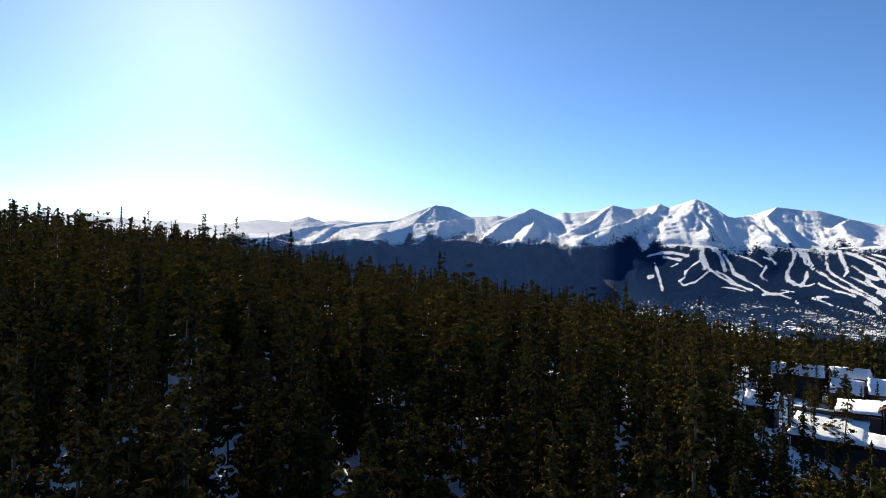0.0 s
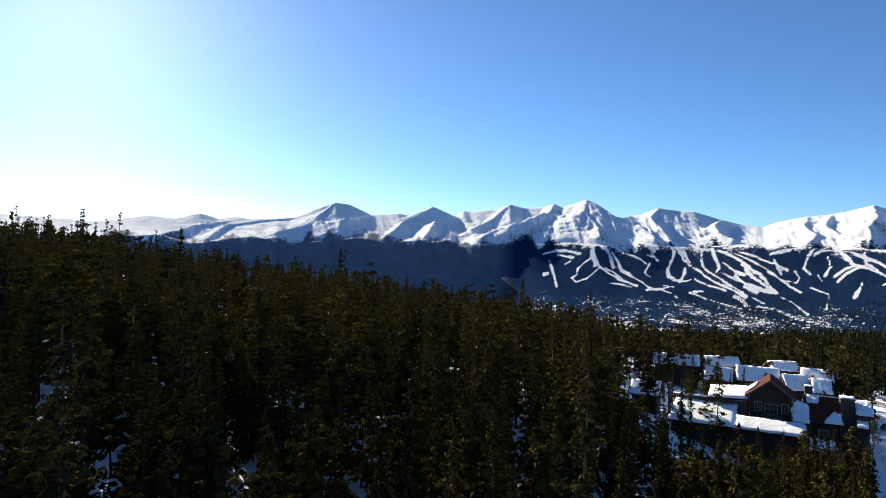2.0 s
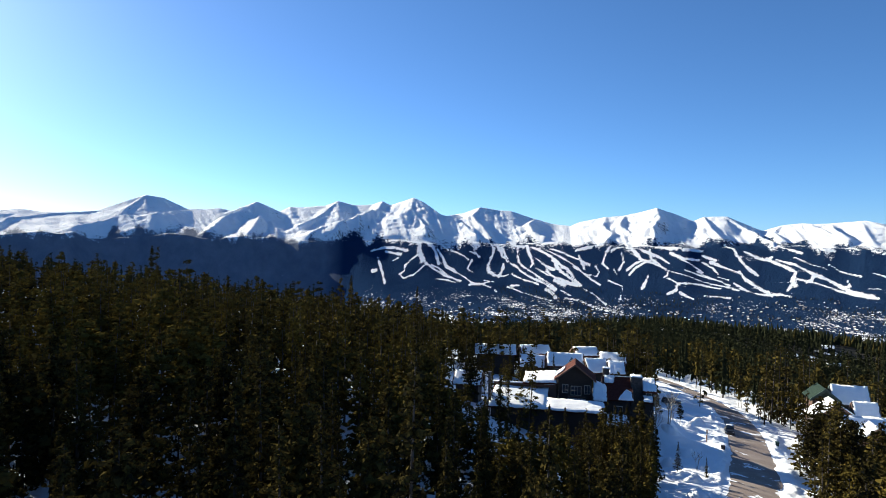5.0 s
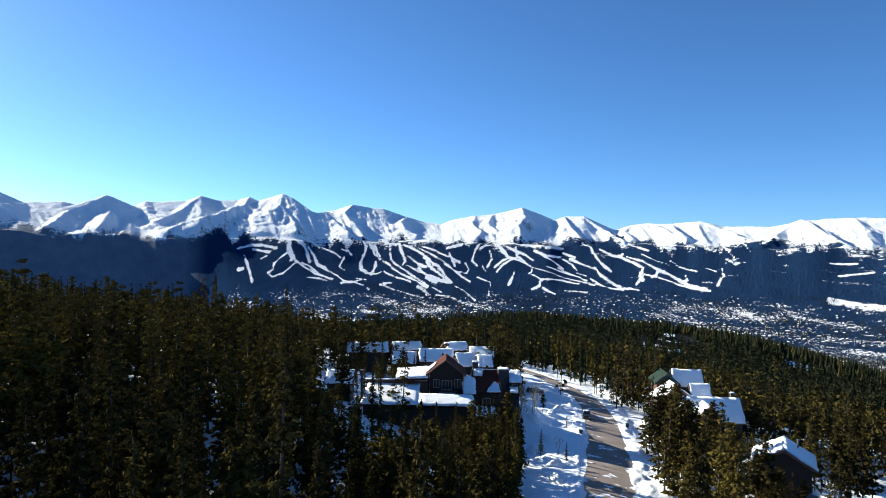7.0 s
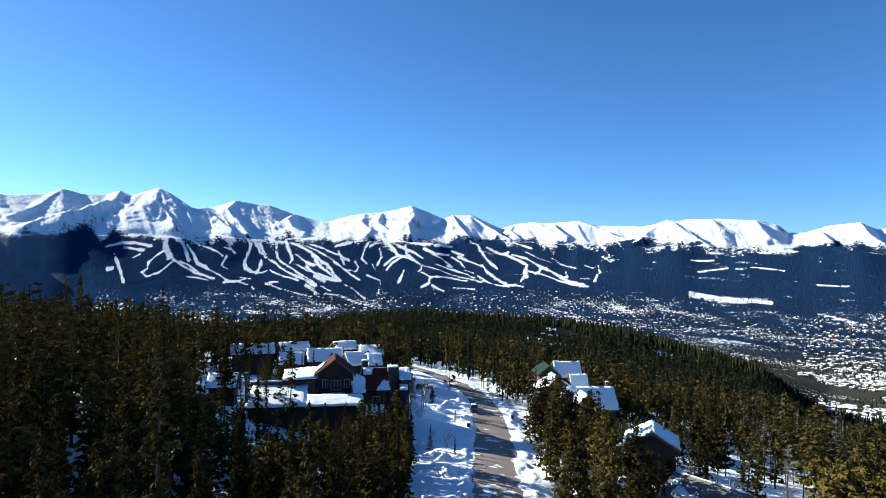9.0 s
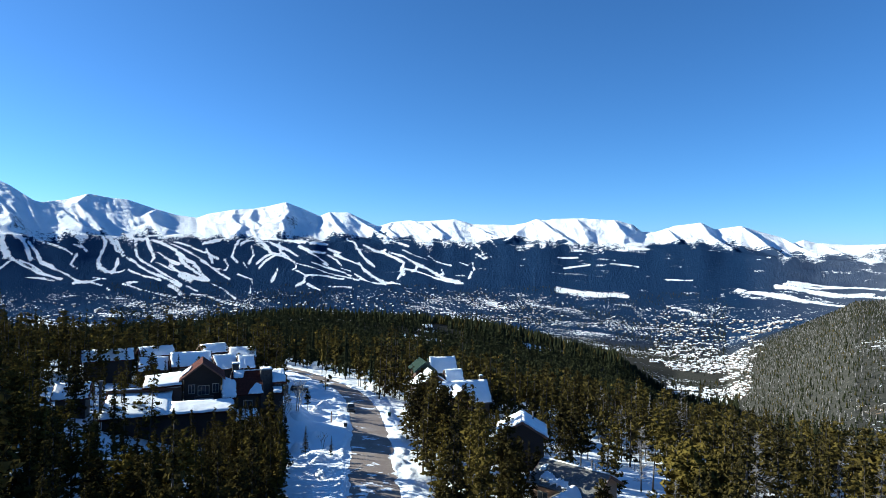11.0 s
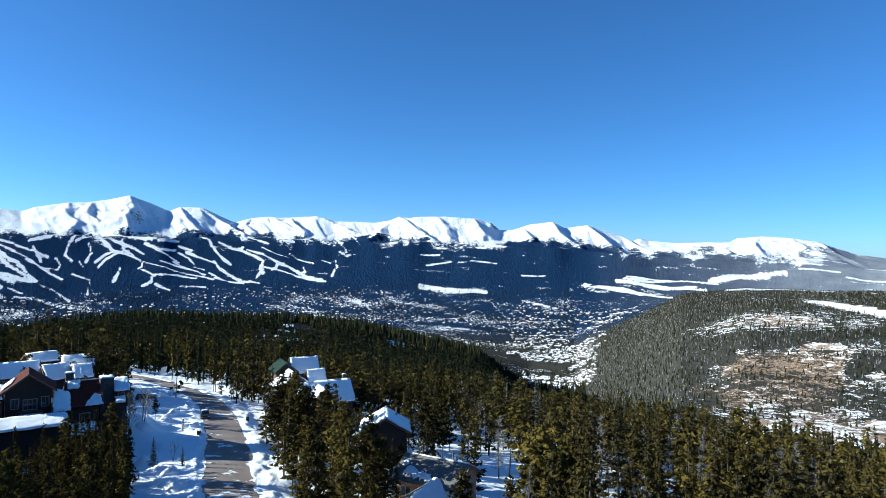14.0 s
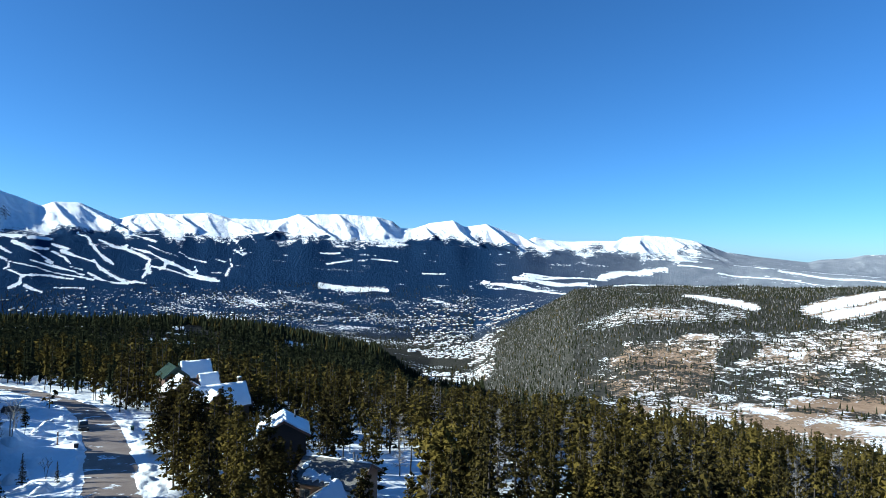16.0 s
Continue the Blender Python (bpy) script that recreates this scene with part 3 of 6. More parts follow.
def line_distance(b, r, line, squash=0.4):
    """Distance from places to a line of (bearing, distance) points; along the line of sight it counts less."""
    best = np.full(b.shape, 1e9)
    for (b0, r0), (b1, r1) in zip(line, line[1:]):
        rm = 0.5 * (r0 + r1)
        px, py = np.radians(b - b0) * rm, (r - r0) * squash
        qx, qy = math.radians(b1 - b0) * rm, (r1 - r0) * squash
        f = np.clip((px * qx + py * qy) / max(qx * qx + qy * qy, 1e-6), 0, 1)
        best = np.minimum(best, np.hypot(px - f * qx, py - f * qy))
    return best


def land_cover(b, r, x, y, z):
    """Positive: woods; negative: open snow."""
    c = np.where(r < 330, -1.2, 0.55 + 0.5 * fractal(x / 90, y / 90, 3, 41))
    # the shoulder below the street drops into the town
    bottom = step(76.5, 78.5, b) * (1 - step(83.5, 86.5, b))
    valley = step(1150 - 130 * bottom, 1500 - 300 * bottom, r)
    town = 0.34 + 0.5 * fractal(x / 120, y / 260, 4, 43) + 0.35 * fractal(x / 34, y / 60, 3, 44) + 0.06 * step(76, 82, b) * (1 - step(2300, 2900, r)) + 0.02 * bottom * (1 - step(1800, 2100, r))
    c = np.where(r > 1000, c * (1 - valley) + town * valley, c)
    slope = step(3000, 3330, r)
    tree_line = 84 + 50 * fractal(b * 0.2, r * 0 + 1.5, 2, 47) + 24 * fractal(b * 0.55, r * 0 + 6.5, 2, 46) + 75 * fractal(b * 1.0, r / 500, 4, 48)
    tree_line = tree_line - 42 * step(84, 90, b) * (1 - step(103, 106, b))
    woods = np.clip((tree_line - z) / 75, -1.5, 0.74) + 0.34 * fractal(x / 150, y / 330, 4, 49) - 0.62 * step(0.2, 0.6, fractal(b * 0.55, r / 48, 3, 53)) * step(36, 56, b)
    c = np.where(r > 3000, c * (1 - slope) + woods * slope, c)
    for cb, cr, rad in GLADES:
        gx, gy = spot(cb, cr)
        c = np.minimum(c, np.maximum(1.2 * (np.hypot(x - gx, y - gy) / rad - 1), -1.0))
    # the hill across the gulch: broken woods, clearings
    hill = step(84, 87, b) * step(430, 500, r) * (1 - step(2250, 2400, r))
    patchy = 0.08 + 0.45 * (1 - step(90, 97, b)) + 0.42 * fractal(x / 150, y / 100, 4, 51) - 0.5 * (1 - step(560, 680, r)) * step(94, 100, b) + 0.35 * step(1250, 1500, r)
    for width, *line in HILL_WOODS:
        d = line_distance(b, r, line, 0.22)
        patchy = np.maximum(patchy, 0.95 - 0.7 * d / width)
    for width, *line in HILL_OPEN:
        d = line_distance(b, r, line, 0.22)
        patchy = np.minimum(patchy, np.maximum(1.6 * (d / (0.6 * width) - 1), -1.3))
    c = np.where(hill > 0, c * (1 - hill) + patchy * hill, c)
    ragged = np.maximum(1 + 0.95 * fractal(x / 55, y / 80, 3, 57), 0.25)
    for runs in (*PISTES, PLAIN):
        for width, *line in runs:
            bs = [p[0] for p in line]
            near = (r > 1850) & (b > min(bs) - 1.5) & (b < max(bs) + 1.5)
            d = line_distance(b[near], r[near], line, 0.36)
            c[near] = np.minimum(c[near], np.maximum(0.85 * (d / (0.33 * width * ragged[near]) - 1), -0.95))
    return c


def build_ground():
    """One sheet of rings; the far ones have twice as many spokes."""
    spokes = np.concatenate([np.arange(-42, 119, 0.25), np.arange(119, 318, 2.0)])
    rings = [0.5, 4, 8, 12]
    while rings[-1] < 340:
        rings.append(rings[-1] + (1.9 if 70 < rings[-1] < 180 else 3.2))
    while rings[-1] < 2850:
        rings.append(rings[-1] * (1.026 if rings[-1] < 1150 else 1.014))
    far = np.concatenate([np.arange(rings[-1] + 10, 3050, 24.0), np.arange(3050, 4960, 14.0)])
    dense = np.stack([spokes, 0.5 * (spokes + np.r_[spokes[1:], 318])], 1).ravel()
    bn, rn = np.meshgrid(spokes, np.array(rings))
    bf, rf = np.meshgrid(dense, far)
    i0 = np.arange(bn.size).reshape(bn.shape)
    i1 = bn.size + np.arange(bf.size).reshape(bf.shape)
    quads = []
    for idx in (i0, i1):
        nxt = np.roll(idx, -1, 1)
        quads.append(np.stack([idx[:-1], idx[1:], nxt[1:], nxt[:-1]], -1).reshape(-1, 4))
    lo, lo2 = i0[-1], np.roll(i0[-1], -1)
    hi, mid, hi2 = i1[0, 0::2], i1[0, 1::2], np.roll(i1[0, 0::2], -1)
    seam = np.concatenate([np.stack(t, -1) for t in ((lo, hi, mid), (lo, mid, lo2), (lo2, mid, hi2))])
    hub = bn.size + bf.size
    first = i0[0]
    fan = np.stack([np.full(len(first), hub), first, np.roll(first, -1)], -1)
    seam = np.concatenate([seam, fan])
    b, r = fold(np.concatenate([bn.ravel(), bf.ravel(), [0.0]])), np.concatenate([rn.ravel(), rf.ravel(), [0.0]])
    z = land(b, r)
    x, y = spot(b, r)
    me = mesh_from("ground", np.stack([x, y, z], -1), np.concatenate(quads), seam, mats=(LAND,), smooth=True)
    earth = np.zeros_like(r)
    for width, *line in HILL_EARTH:
        earth = np.maximum(earth, 0.95 - 0.2 * line_distance(b, r, line, 0.22) / width)
    cover = land_cover(b, r, x, y, z)
    brush = 0.64 * step(84, 88, b) * step(450, 520, r) * (1 - step(1900, 2300, r)) * step(-0.9, -0.3, cover)
    away = r > 2300
    point_vectors(me, "grain", np.stack([np.where(away, np.radians(b) * 3800, x), np.where(away, (r - 2300) * 0.62, y), np.where(away, 0, z)], -1))
    point_values(me, "cover", cover)
    point_values(me, "dirt", np.maximum(earth, brush))
    # paleness of haze put into the far woods, by bearing
    point_values(me, "haze_dusting", step(2600, 3100, r) * np.interp(b, (-60, 8, 14, 15.8, 84, 92, 100, 107, 130), (0.19, 0.17, 0.14, 0.0, 0.0, 0.05, 0.16, 0.28, 0.28)))
    # 1 near, 0 far: keeps the painted haze blue off the near scrub
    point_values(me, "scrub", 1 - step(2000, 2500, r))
    point_values(me, "stone", (step(3600, 4000, r) * (0.38 + 0.3 * fractal(x / 220, y / 220, 3, 61) + 0.2 * fractal(b * 1.7 + 0.003 * r, r / 700, 3, 27, True))).ravel())
    return tagged(new("ground", me), "snow covered mountain land with dark wooded slopes and pistes", "ground", kind="structure")


ground = build_ground()
# ---- materials of the houses ----
WALL_DARK = simple("dark_stained_wood", (0.010, 0.007, 0.006), (0.026, 0.016, 0.012), 2.5, 0.75, stretch=(0.4, 0.4, 6))
WALL_LOG = simple("brown_log_wall", (0.05, 0.024, 0.015), (0.12, 0.058, 0.034), 2.0, 0.75, stretch=(0.4, 0.4, 6))
WALL_TAN = simple("tan_board_wall", (0.36, 0.22, 0.13), (0.52, 0.35, 0.22), 2.0, 0.8, stretch=(0.4, 0.4, 5))
TRIM = simple("pale_window_trim", (0.26, 0.23, 0.19), (0.40, 0.36, 0.30), 6, 0.7)
FASCIA = simple("brown_fascia", (0.10, 0.05, 0.035), (0.19, 0.10, 0.07), 4, 0.7)
STONE = simple("dark_stone", (0.035, 0.03, 0.028), (0.11, 0.095, 0.085), 3, 0.9, bump=0.5, dist=0.08)
METAL = simple("grey_flue_metal", (0.10, 0.10, 0.105), (0.2, 0.2, 0.21), 5, 0.55, 0.5, bump=0.05)
GREEN_TRIM = simple("green_painted_eave", (0.03, 0.06, 0.045), (0.06, 0.10, 0.075), 4, 0.6)


def shingle_material(name, dark, light):
    m, nt, bs = material(name)
    obj = add(nt, "ShaderNodeTexCoord").outputs["Object"]
    br = add(nt, "ShaderNodeTexBrick", {"Scale": 1.0, "Mortar Size": 0.012, "Brick Width": 0.34, "Row Height": 0.2})
    br.inputs["Color1"].default_value, br.inputs["Color2"].default_value = (*dark, 1), (*light, 1)
    br.inputs["Mortar"].default_value = (*(0.45 * v for v in dark), 1)
    nt.links.new(obj, br.inputs["Vector"])
    n = noise_node(nt, 0.8, 5, 0.6, obj)
    nt.links.new(mix(nt, maths(nt, "MULTIPLY", n, 0.6), br.outputs["Color"], dark), bs.inputs["Base Color"])
    bs.inputs["Roughness"].default_value = 0.9
    bs.inputs["Specular IOR Level"].default_value = 0.1
    relief(nt, bs, br.outputs["Fac"], 0.4, 0.03)
    return m


ROOF_BROWN = shingle_material("brown_shingles", (0.060, 0.019, 0.014), (0.11, 0.034, 0.024))
ROOF_GREEN = shingle_material("dark_green_roofing", (0.016, 0.030, 0.024), (0.03, 0.05, 0.04))
ROOF_GREY = shingle_material("grey_shingles", (0.13, 0.125, 0.12), (0.22, 0.21, 0.20))
PANE, _nt, _bs = material("window_glass")
_bs.inputs["Base Color"].default_value = (0.02, 0.03, 0.045, 1)
_bs.inputs["Roughness"].default_value = 0.06
_bs.inputs["Specular IOR Level"].default_value = 0.8


# ---- building kit ----


def part(name, bm, mat, parent, label="", bevel=0.0):
    if bevel:
        bmesh.ops.bevel(bm, geom=bm.edges[:], offset=bevel, segments=1, affect="EDGES")
    bmesh.ops.recalc_face_normals(bm, faces=bm.faces[:])
    me = bpy.data.meshes.new(name)
    bm.to_mesh(me)
    bm.free()
    me.materials.append(mat)
    ob = new(name, me)
    ob.parent = parent
    return tagged(ob, label) if label else ob


def hull(rings):
    """A closed solid through rings of equally many points."""
    bm = bmesh.new()
    vs = [[bm.verts.new(p) for p in ring] for ring in rings]
    n = len(rings[0])
    for a, b in zip(vs, vs[1:]):
        for i in range(n):
            bm.faces.new((a[i], a[(i + 1) % n], b[(i + 1) % n], b[i]))
    bm.faces.new(vs[0])
    bm.faces.new(vs[-1][::-1])
    return bm


def box(x0, x1, y0, y1, z0, z1):
    return hull([[(x0, y0, z), (x1, y0, z), (x1, y1, z), (x0, y1, z)] for z in (z0, z1)])


def slab(a, b, c, d, thick):
    """A board through four corners, thick metres below them."""
    low = [(p[0], p[1], p[2] - thick) for p in (a, b, c, d)]
    return hull([low, [a, b, c, d]])


def snow_sheet(a, b, c, d, thick=0.26, seed=0, ragged=0.14, nu=14, nv=8):
    """Settled snow on the slope a b c d (a, b along the eave): lumpy top, rounded ragged rim."""
    g = np.random.default_rng(seed)
    a, b, c, d = (np.array(p, float) for p in (a, b, c, d))
    bm = bmesh.new()
    tops, lows = [], []
    ou, ov = g.uniform(-1, 1, nu + 1) * ragged, g.uniform(-1, 1, nv + 1) * ragged
    wid, hei = np.linalg.norm(b - a), np.linalg.norm(d - a)
    for j in range(nv + 1):
        rt, rl = [], []
        for i in range(nu + 1):
            u, v = i / nu, j / nv
            if i in (0, nu):
                u += ov[j] / wid
            if j in (0, nv):
                v += ou[i] / hei
            p = (a * (1 - u) + b * u) * (1 - v) + (d * (1 - u) + c * u) * v
            rim = min(i, nu - i, j, nv - j)
            lift = thick * (0.78, 0.97, 1.0)[min(rim, 2)] * (1 + 0.22 * g.uniform(-1, 1))
            rt.append(bm.verts.new((p[0], p[1], p[2] + lift)))
            rl.append(bm.verts.new((p[0], p[1], p[2] + 0.01)))
        tops.append(rt)
        lows.append(rl)
    for j in range(nv):
        for i in range(nu):
            bm.faces.new((tops[j][i], tops[j][i + 1], tops[j + 1][i + 1], tops[j + 1][i])).smooth = True
    loop = [(0, i) for i in range(nu)] + [(j, nu) for j in range(nv)] + [(nv, i) for i in range(nu, 0, -1)] + [(j, 0) for j in range(nv, 0, -1)]
    for (j0, i0), (j1, i1) in zip(loop, loop[1:] + loop[:1]):
        bm.faces.new((lows[j0][i0], lows[j1][i1], tops[j1][i1], tops[j0][i0])).smooth = True
    return bm


class House:
    """A house on its site: x to its right, y away, z over the datum."""

    def __init__(self, name, x, y, yaw, label, group=""):
        self.gz = float(land_xy(np.array([x]), np.array([y]))[0])
        self.ob = tagged(new(name), label, "house", group)
        self.ob.matrix_basis = pose(x, y, self.gz, 0, 0, -yaw)
        self.seed = int(abs(x * 7 + y * 3))

    def d(self, p):
        return (p[0], p[1], p[2] - self.gz)

    def block(self, x0, x1, y0, y1, z0, z1, mat, name="wall", label="", bevel=0.0):
        return part(name, box(x0, x1, y0, y1, z0 - self.gz, z1 - self.gz), mat, self.ob, label, bevel)

    def plane(self, a, b, c, d, mat, thick=0.28, name="roof", label=""):
        return part(name, slab(*(self.d(p) for p in (a, b, c, d)), thick), mat, self.ob, label)

    def snow(self, a, b, c, d, thick=0.26, ragged=0.14, label="thick settled snow"):
        self.seed += 1
        return part("snow_cover", snow_sheet(*(self.d(p) for p in (a, b, c, d)), thick, self.seed, ragged), SNOW, self.ob, label)

    def gable(self, x0, x1, y0, y1, z0, eave, ridge, along="x", wall=None, roof=None, over=0.7, snow=(1, 1), fascia=None, thick=0.26):
        """A block under a pitched roof whose ridge runs along x or y; snow on its two slopes or not."""
        wall, roof = wall or WALL_DARK, roof or ROOF_BROWN
        sw = (lambda p: (p[1], p[0], p[2])) if along == "y" else (lambda p: p)
        if along == "y":
            x0, x1, y0, y1 = y0, y1, x0, x1
        ym = 0.5 * (y0 + y1)
        prof = [(y0, z0), (y1, z0), (y1, eave), (ym, ridge - 0.05), (y0, eave)]
        part("wall", hull([[self.d(sw((x, py, pz))) for py, pz in prof] for x in (x0, x1)]), wall, self.ob)
        k = (ridge - eave) / (ym - y0)
        ze = eave - k * over
        for side, (ys, yo) in enumerate(((y0, -over), (y1, over))):
            a, b = (x0 - over, ys + yo, ze), (x1 + over, ys + yo, ze)
            c, e = (x1 + over, ym, ridge), (x0 - over, ym, ridge)
            q = [sw((p[0], p[1], p[2] + 0.18)) for p in (a, b, c, e)]
            self.plane(*q, roof, 0.2)
            for xx in (x0 - over, x1 + over):
                t = 0.06 if xx > x0 else -0.06
                qs = [sw((xx + t - 0.05, ys + yo, ze + 0.2)), sw((xx + t + 0.05, ys + yo, ze + 0.2)), sw((xx + t + 0.05, ym, ridge + 0.2)), sw((xx + t - 0.05, ym, ridge + 0.2))]
                self.plane(*qs, fascia or FASCIA, 0.6 if fascia else 0.35, "fascia")
            if snow[side]:
                lift = [sw((p[0] + (0.15 if p[0] < x0 + 1 else -0.15), p[1], p[2] + 0.2)) for p in (a, b, c, e)]
                self.snow(*lift, thick)

    def window(self, x, y, z, w, h, face="front", bars=1, trim=None):
        """A window whose outer face stands at y (front) or x (side)."""
        def put(u, v, o):
            return (u, y - o, v) if face == "front" else (x - o, u, v) if face == "left" else (x + o, u, v)
        mid = x if face == "front" else y
        z -= self.gz
        u0, u1, v0, v1, t = mid - w / 2, mid + w / 2, z - h / 2, z + h / 2, 0.11
        pieces = [(u0 - t, u0, v0 - t, v1 + t), (u1, u1 + t, v0 - t, v1 + t), (u0, u1, v0 - t, v0), (u0, u1, v1, v1 + t)]
        pieces += [(u0 + (i + 1) * w / (bars + 1) - 0.03, u0 + (i + 1) * w / (bars + 1) + 0.03, v0, v1) for i in range(bars)]
        bm = bmesh.new()
        for p0, p1, q0, q1 in pieces:
            vs = [[bm.verts.new(put(u, v, o)) for u, v in ((p0, q0), (p1, q0), (p1, q1), (p0, q1))] for o in (-0.02, 0.09)]
            bm.faces.new(vs[1])
            bm.faces.new(vs[0][::-1])
            for i in range(4):
                bm.faces.new((vs[0][i], vs[0][(i + 1) % 4], vs[1][(i + 1) % 4], vs[1][i]))
        fr = part("window", bm, trim or TRIM, self.ob, "pale trimmed window")
        gl = hull([[put(u, v, o) for u, v in ((u0, v0), (u1, v0), (u1, v1), (u0, v1))] for o in (-0.01, 0.03)])
        part("pane", gl, PANE, fr)

    def chimney(self, x0, x1, y0, y1, z0, z1, mat=None, snowy=True):
        st = self.block(x0, x1, y0, y1, z0, z1, mat or STONE, "chimney", "dark stone chimney", 0.04)
        part("cap", box(x0 - 0.12, x1 + 0.12, y0 - 0.12, y1 + 0.12, z1 - self.gz + 0.004, z1 - self.gz + 0.16), METAL, st)
        if snowy:
            part("snow_cap", snow_sheet((x0, y0, z1 - self.gz + 0.17), (x1, y0, z1 - self.gz + 0.17), (x1, y1, z1 - self.gz + 0.17), (x0, y1, z1 - self.gz + 0.17), 0.18, 3, 0.05, 6, 6), SNOW, st)

    def flue(self, x, y, z0, z1, r=0.2):
        ring = [(x + r * math.cos(a * 0.7854), y + r * math.sin(a * 0.7854)) for a in range(8)]
        body = hull([[(p, q, z - self.gz) for p, q in ring] for z in (z0, z1)])
        st = part("flue", body, METAL, self.ob, "grey metal flue pipe")
        cap = [(x + 1.5 * r * math.cos(a * 0.7854), y + 1.5 * r * math.sin(a * 0.7854)) for a in range(8)]
        part("cowl", hull([[(p, q, z - self.gz) for p, q in cap] for z in (z1 + 0.06, z1 + 0.2)]), METAL, st)


def build_lodge():
    h = House("lodge", 68.6, 91.0, 37, "large dark brown timber lodge with snow laden roofs")
    # low front wing under one long snowy roof
    h.block(-15, 5.6, 1.0, 8.6, -4, 7.0, WALL_DARK, label="dark stained timber wall")
    h.plane((-15.6, 0, 7.1), (-4.6, 0, 7.1), (-4.6, 8.2, 9.25), (-15.3, 8.2, 9.25), ROOF_BROWN)
    h.plane((-4.595, 0, 7.1), (6.0, 0, 7.1), (5.6, 4.3, 8.2), (-4.595, 4.3, 8.2), ROOF_BROWN)
    h.snow((-15.5, 0.05, 7.1), (-4.7, 0.05, 7.1), (-4.7, 8.0, 9.2), (-15.0, 8.0, 9.2), 0.28)
    h.snow((-4.7, 0.05, 7.1), (5.9, 0.05, 7.1), (5.4, 4.2, 8.15), (-4.7, 4.2, 8.15), 0.28)
    h.block(-15.4, -3.2, 8.25, 8.7, 7.0, 9.95, FASCIA, "parapet", "dark timber parapet beam")
    h.snow((-15.2, 8.25, 9.95), (-3.4, 8.25, 9.95), (-3.4, 8.7, 9.95), (-15.2, 8.7, 9.95), 0.2, 0.06)
    h.block(-9.2, -3.0, 8.75, 14, -2, 10.0, WALL_DARK)
    h.plane((-9.6, 7.2, 10.3), (-3.0, 7.2, 10.6), (-3.0, 12.6, 11.9), (-9.6, 12.6, 11.3), ROOF_BROWN)
    h.snow((-9.5, 7.3, 10.32), (-3.2, 7.3, 10.62), (-3.2, 12.4, 11.9), (-9.5, 12.4, 11.3), 0.3)
    # tall gabled middle
    h.gable(-2.8, 3.5, 8.0, 13.5, -2, 11.8, 14.2, "y", over=0.8, snow=(0, 0))
    h.snow((-3.3, 8.6, 11.75), (-3.3, 12.2, 11.75), (-1.5, 11.6, 13.1), (-2.0, 9.0, 12.7), 0.2)
    h.window(-1.5, 8.0, 9.5, 0.95, 1.5)
    h.window(0.55, 8.0, 9.2, 1.8, 1.6, bars=2)
    h.window(2.65, 8.0, 9.5, 0.95, 1.5)
    rail = h.block(-1.0, 2.3, 6.6, 6.7, 8.3, 8.42, FASCIA, "balcony_rail", "dark balcony rail with snow")
    for i in range(12):
        part("baluster", box(-0.95 + i * 0.29, -0.9 + i * 0.29, 6.62, 6.68, 7.5 - h.gz, 8.3 - h.gz), FASCIA, rail)
    h.block(-1.1, 2.4, 6.6, 8.0, 7.2, 7.4, FASCIA, "balcony")
    h.snow((-1.0, 6.75, 7.4), (2.3, 6.75, 7.4), (2.3, 7.9, 7.4), (-1.0, 7.9, 7.4), 0.35, 0.08)
    # snow filled valley between the gables, and the brown wing
    h.plane((3.7, 5.6, 8.0), (6.3, 5.6, 8.0), (6.3, 9.5, 10.2), (3.7, 9.5, 11.2), ROOF_BROWN)
    h.snow((3.75, 5.7, 8.0), (6.2, 5.7, 8.0), (6.2, 9.4, 10.15), (3.75, 9.4, 11.15), 0.35)
    h.block(3.55, 10.4, 6.6, 17.5, -4, 7.9, WALL_DARK)
    h.gable(6.2, 10.4, 6.6, 17.4, 7.9, 8.5, 11.4, "x", over=0.6, snow=(0, 1))
    h.snow((8.2, 6.1, 8.35), (10.9, 6.1, 8.35), (10.8, 8.0, 9.4), (9.9, 8.6, 9.75), 0.3)
    h.snow((6.0, 10.2, 10.65), (7.6, 10.2, 10.65), (7.8, 12, 11.6), (6.0, 12, 11.6), 0.35)
    h.chimney(5.7, 6.9, 12, 13.2, 9, 12.9)
    h.chimney(10.8, 12.9, 9.4, 11.6, -4, 12.0)
    h.window(8.3, 6.6, 6.3, 1.4, 1.5)
    # stepped end bay
    h.block(12.95, 14.9, 8.6, 14, -5, 9.9, WALL_DARK)
    h.plane((12.92, 7.9, 9.9), (15.5, 7.9, 9.9), (15.5, 12.6, 11.4), (12.92, 12.6, 11.4), ROOF_BROWN)
    h.snow((12.95, 8.0, 9.9), (15.4, 8.0, 9.9), (15.4, 12.5, 11.4), (12.95, 12.5, 11.4), 0.28)
    h.block(12.95, 14.2, 6.8, 8.6, -5, 8.2, WALL_DARK)
    h.plane((12.9, 6.4, 8.2), (14.6, 6.4, 8.2), (14.6, 8.55, 8.8), (12.9, 8.55, 8.8), ROOF_BROWN)
    h.snow((12.95, 6.5, 8.2), (14.5, 6.5, 8.2), (14.5, 8.5, 8.8), (12.95, 8.5, 8.8), 0.3)
    h.window(14.0, 8.6, 9.0, 0.8, 0.9)
    # porch
    h.plane((5.3, -1.2, 5.4), (9.7, -1.2, 5.4), (9.7, 3.0, 6.2), (5.3, 3.0, 6.2), FASCIA, name="porch_roof")
    h.snow((5.4, -1.1, 5.42), (9.6, -1.1, 5.42), (9.6, 2.9, 6.2), (5.4, 2.9, 6.2), 0.35)
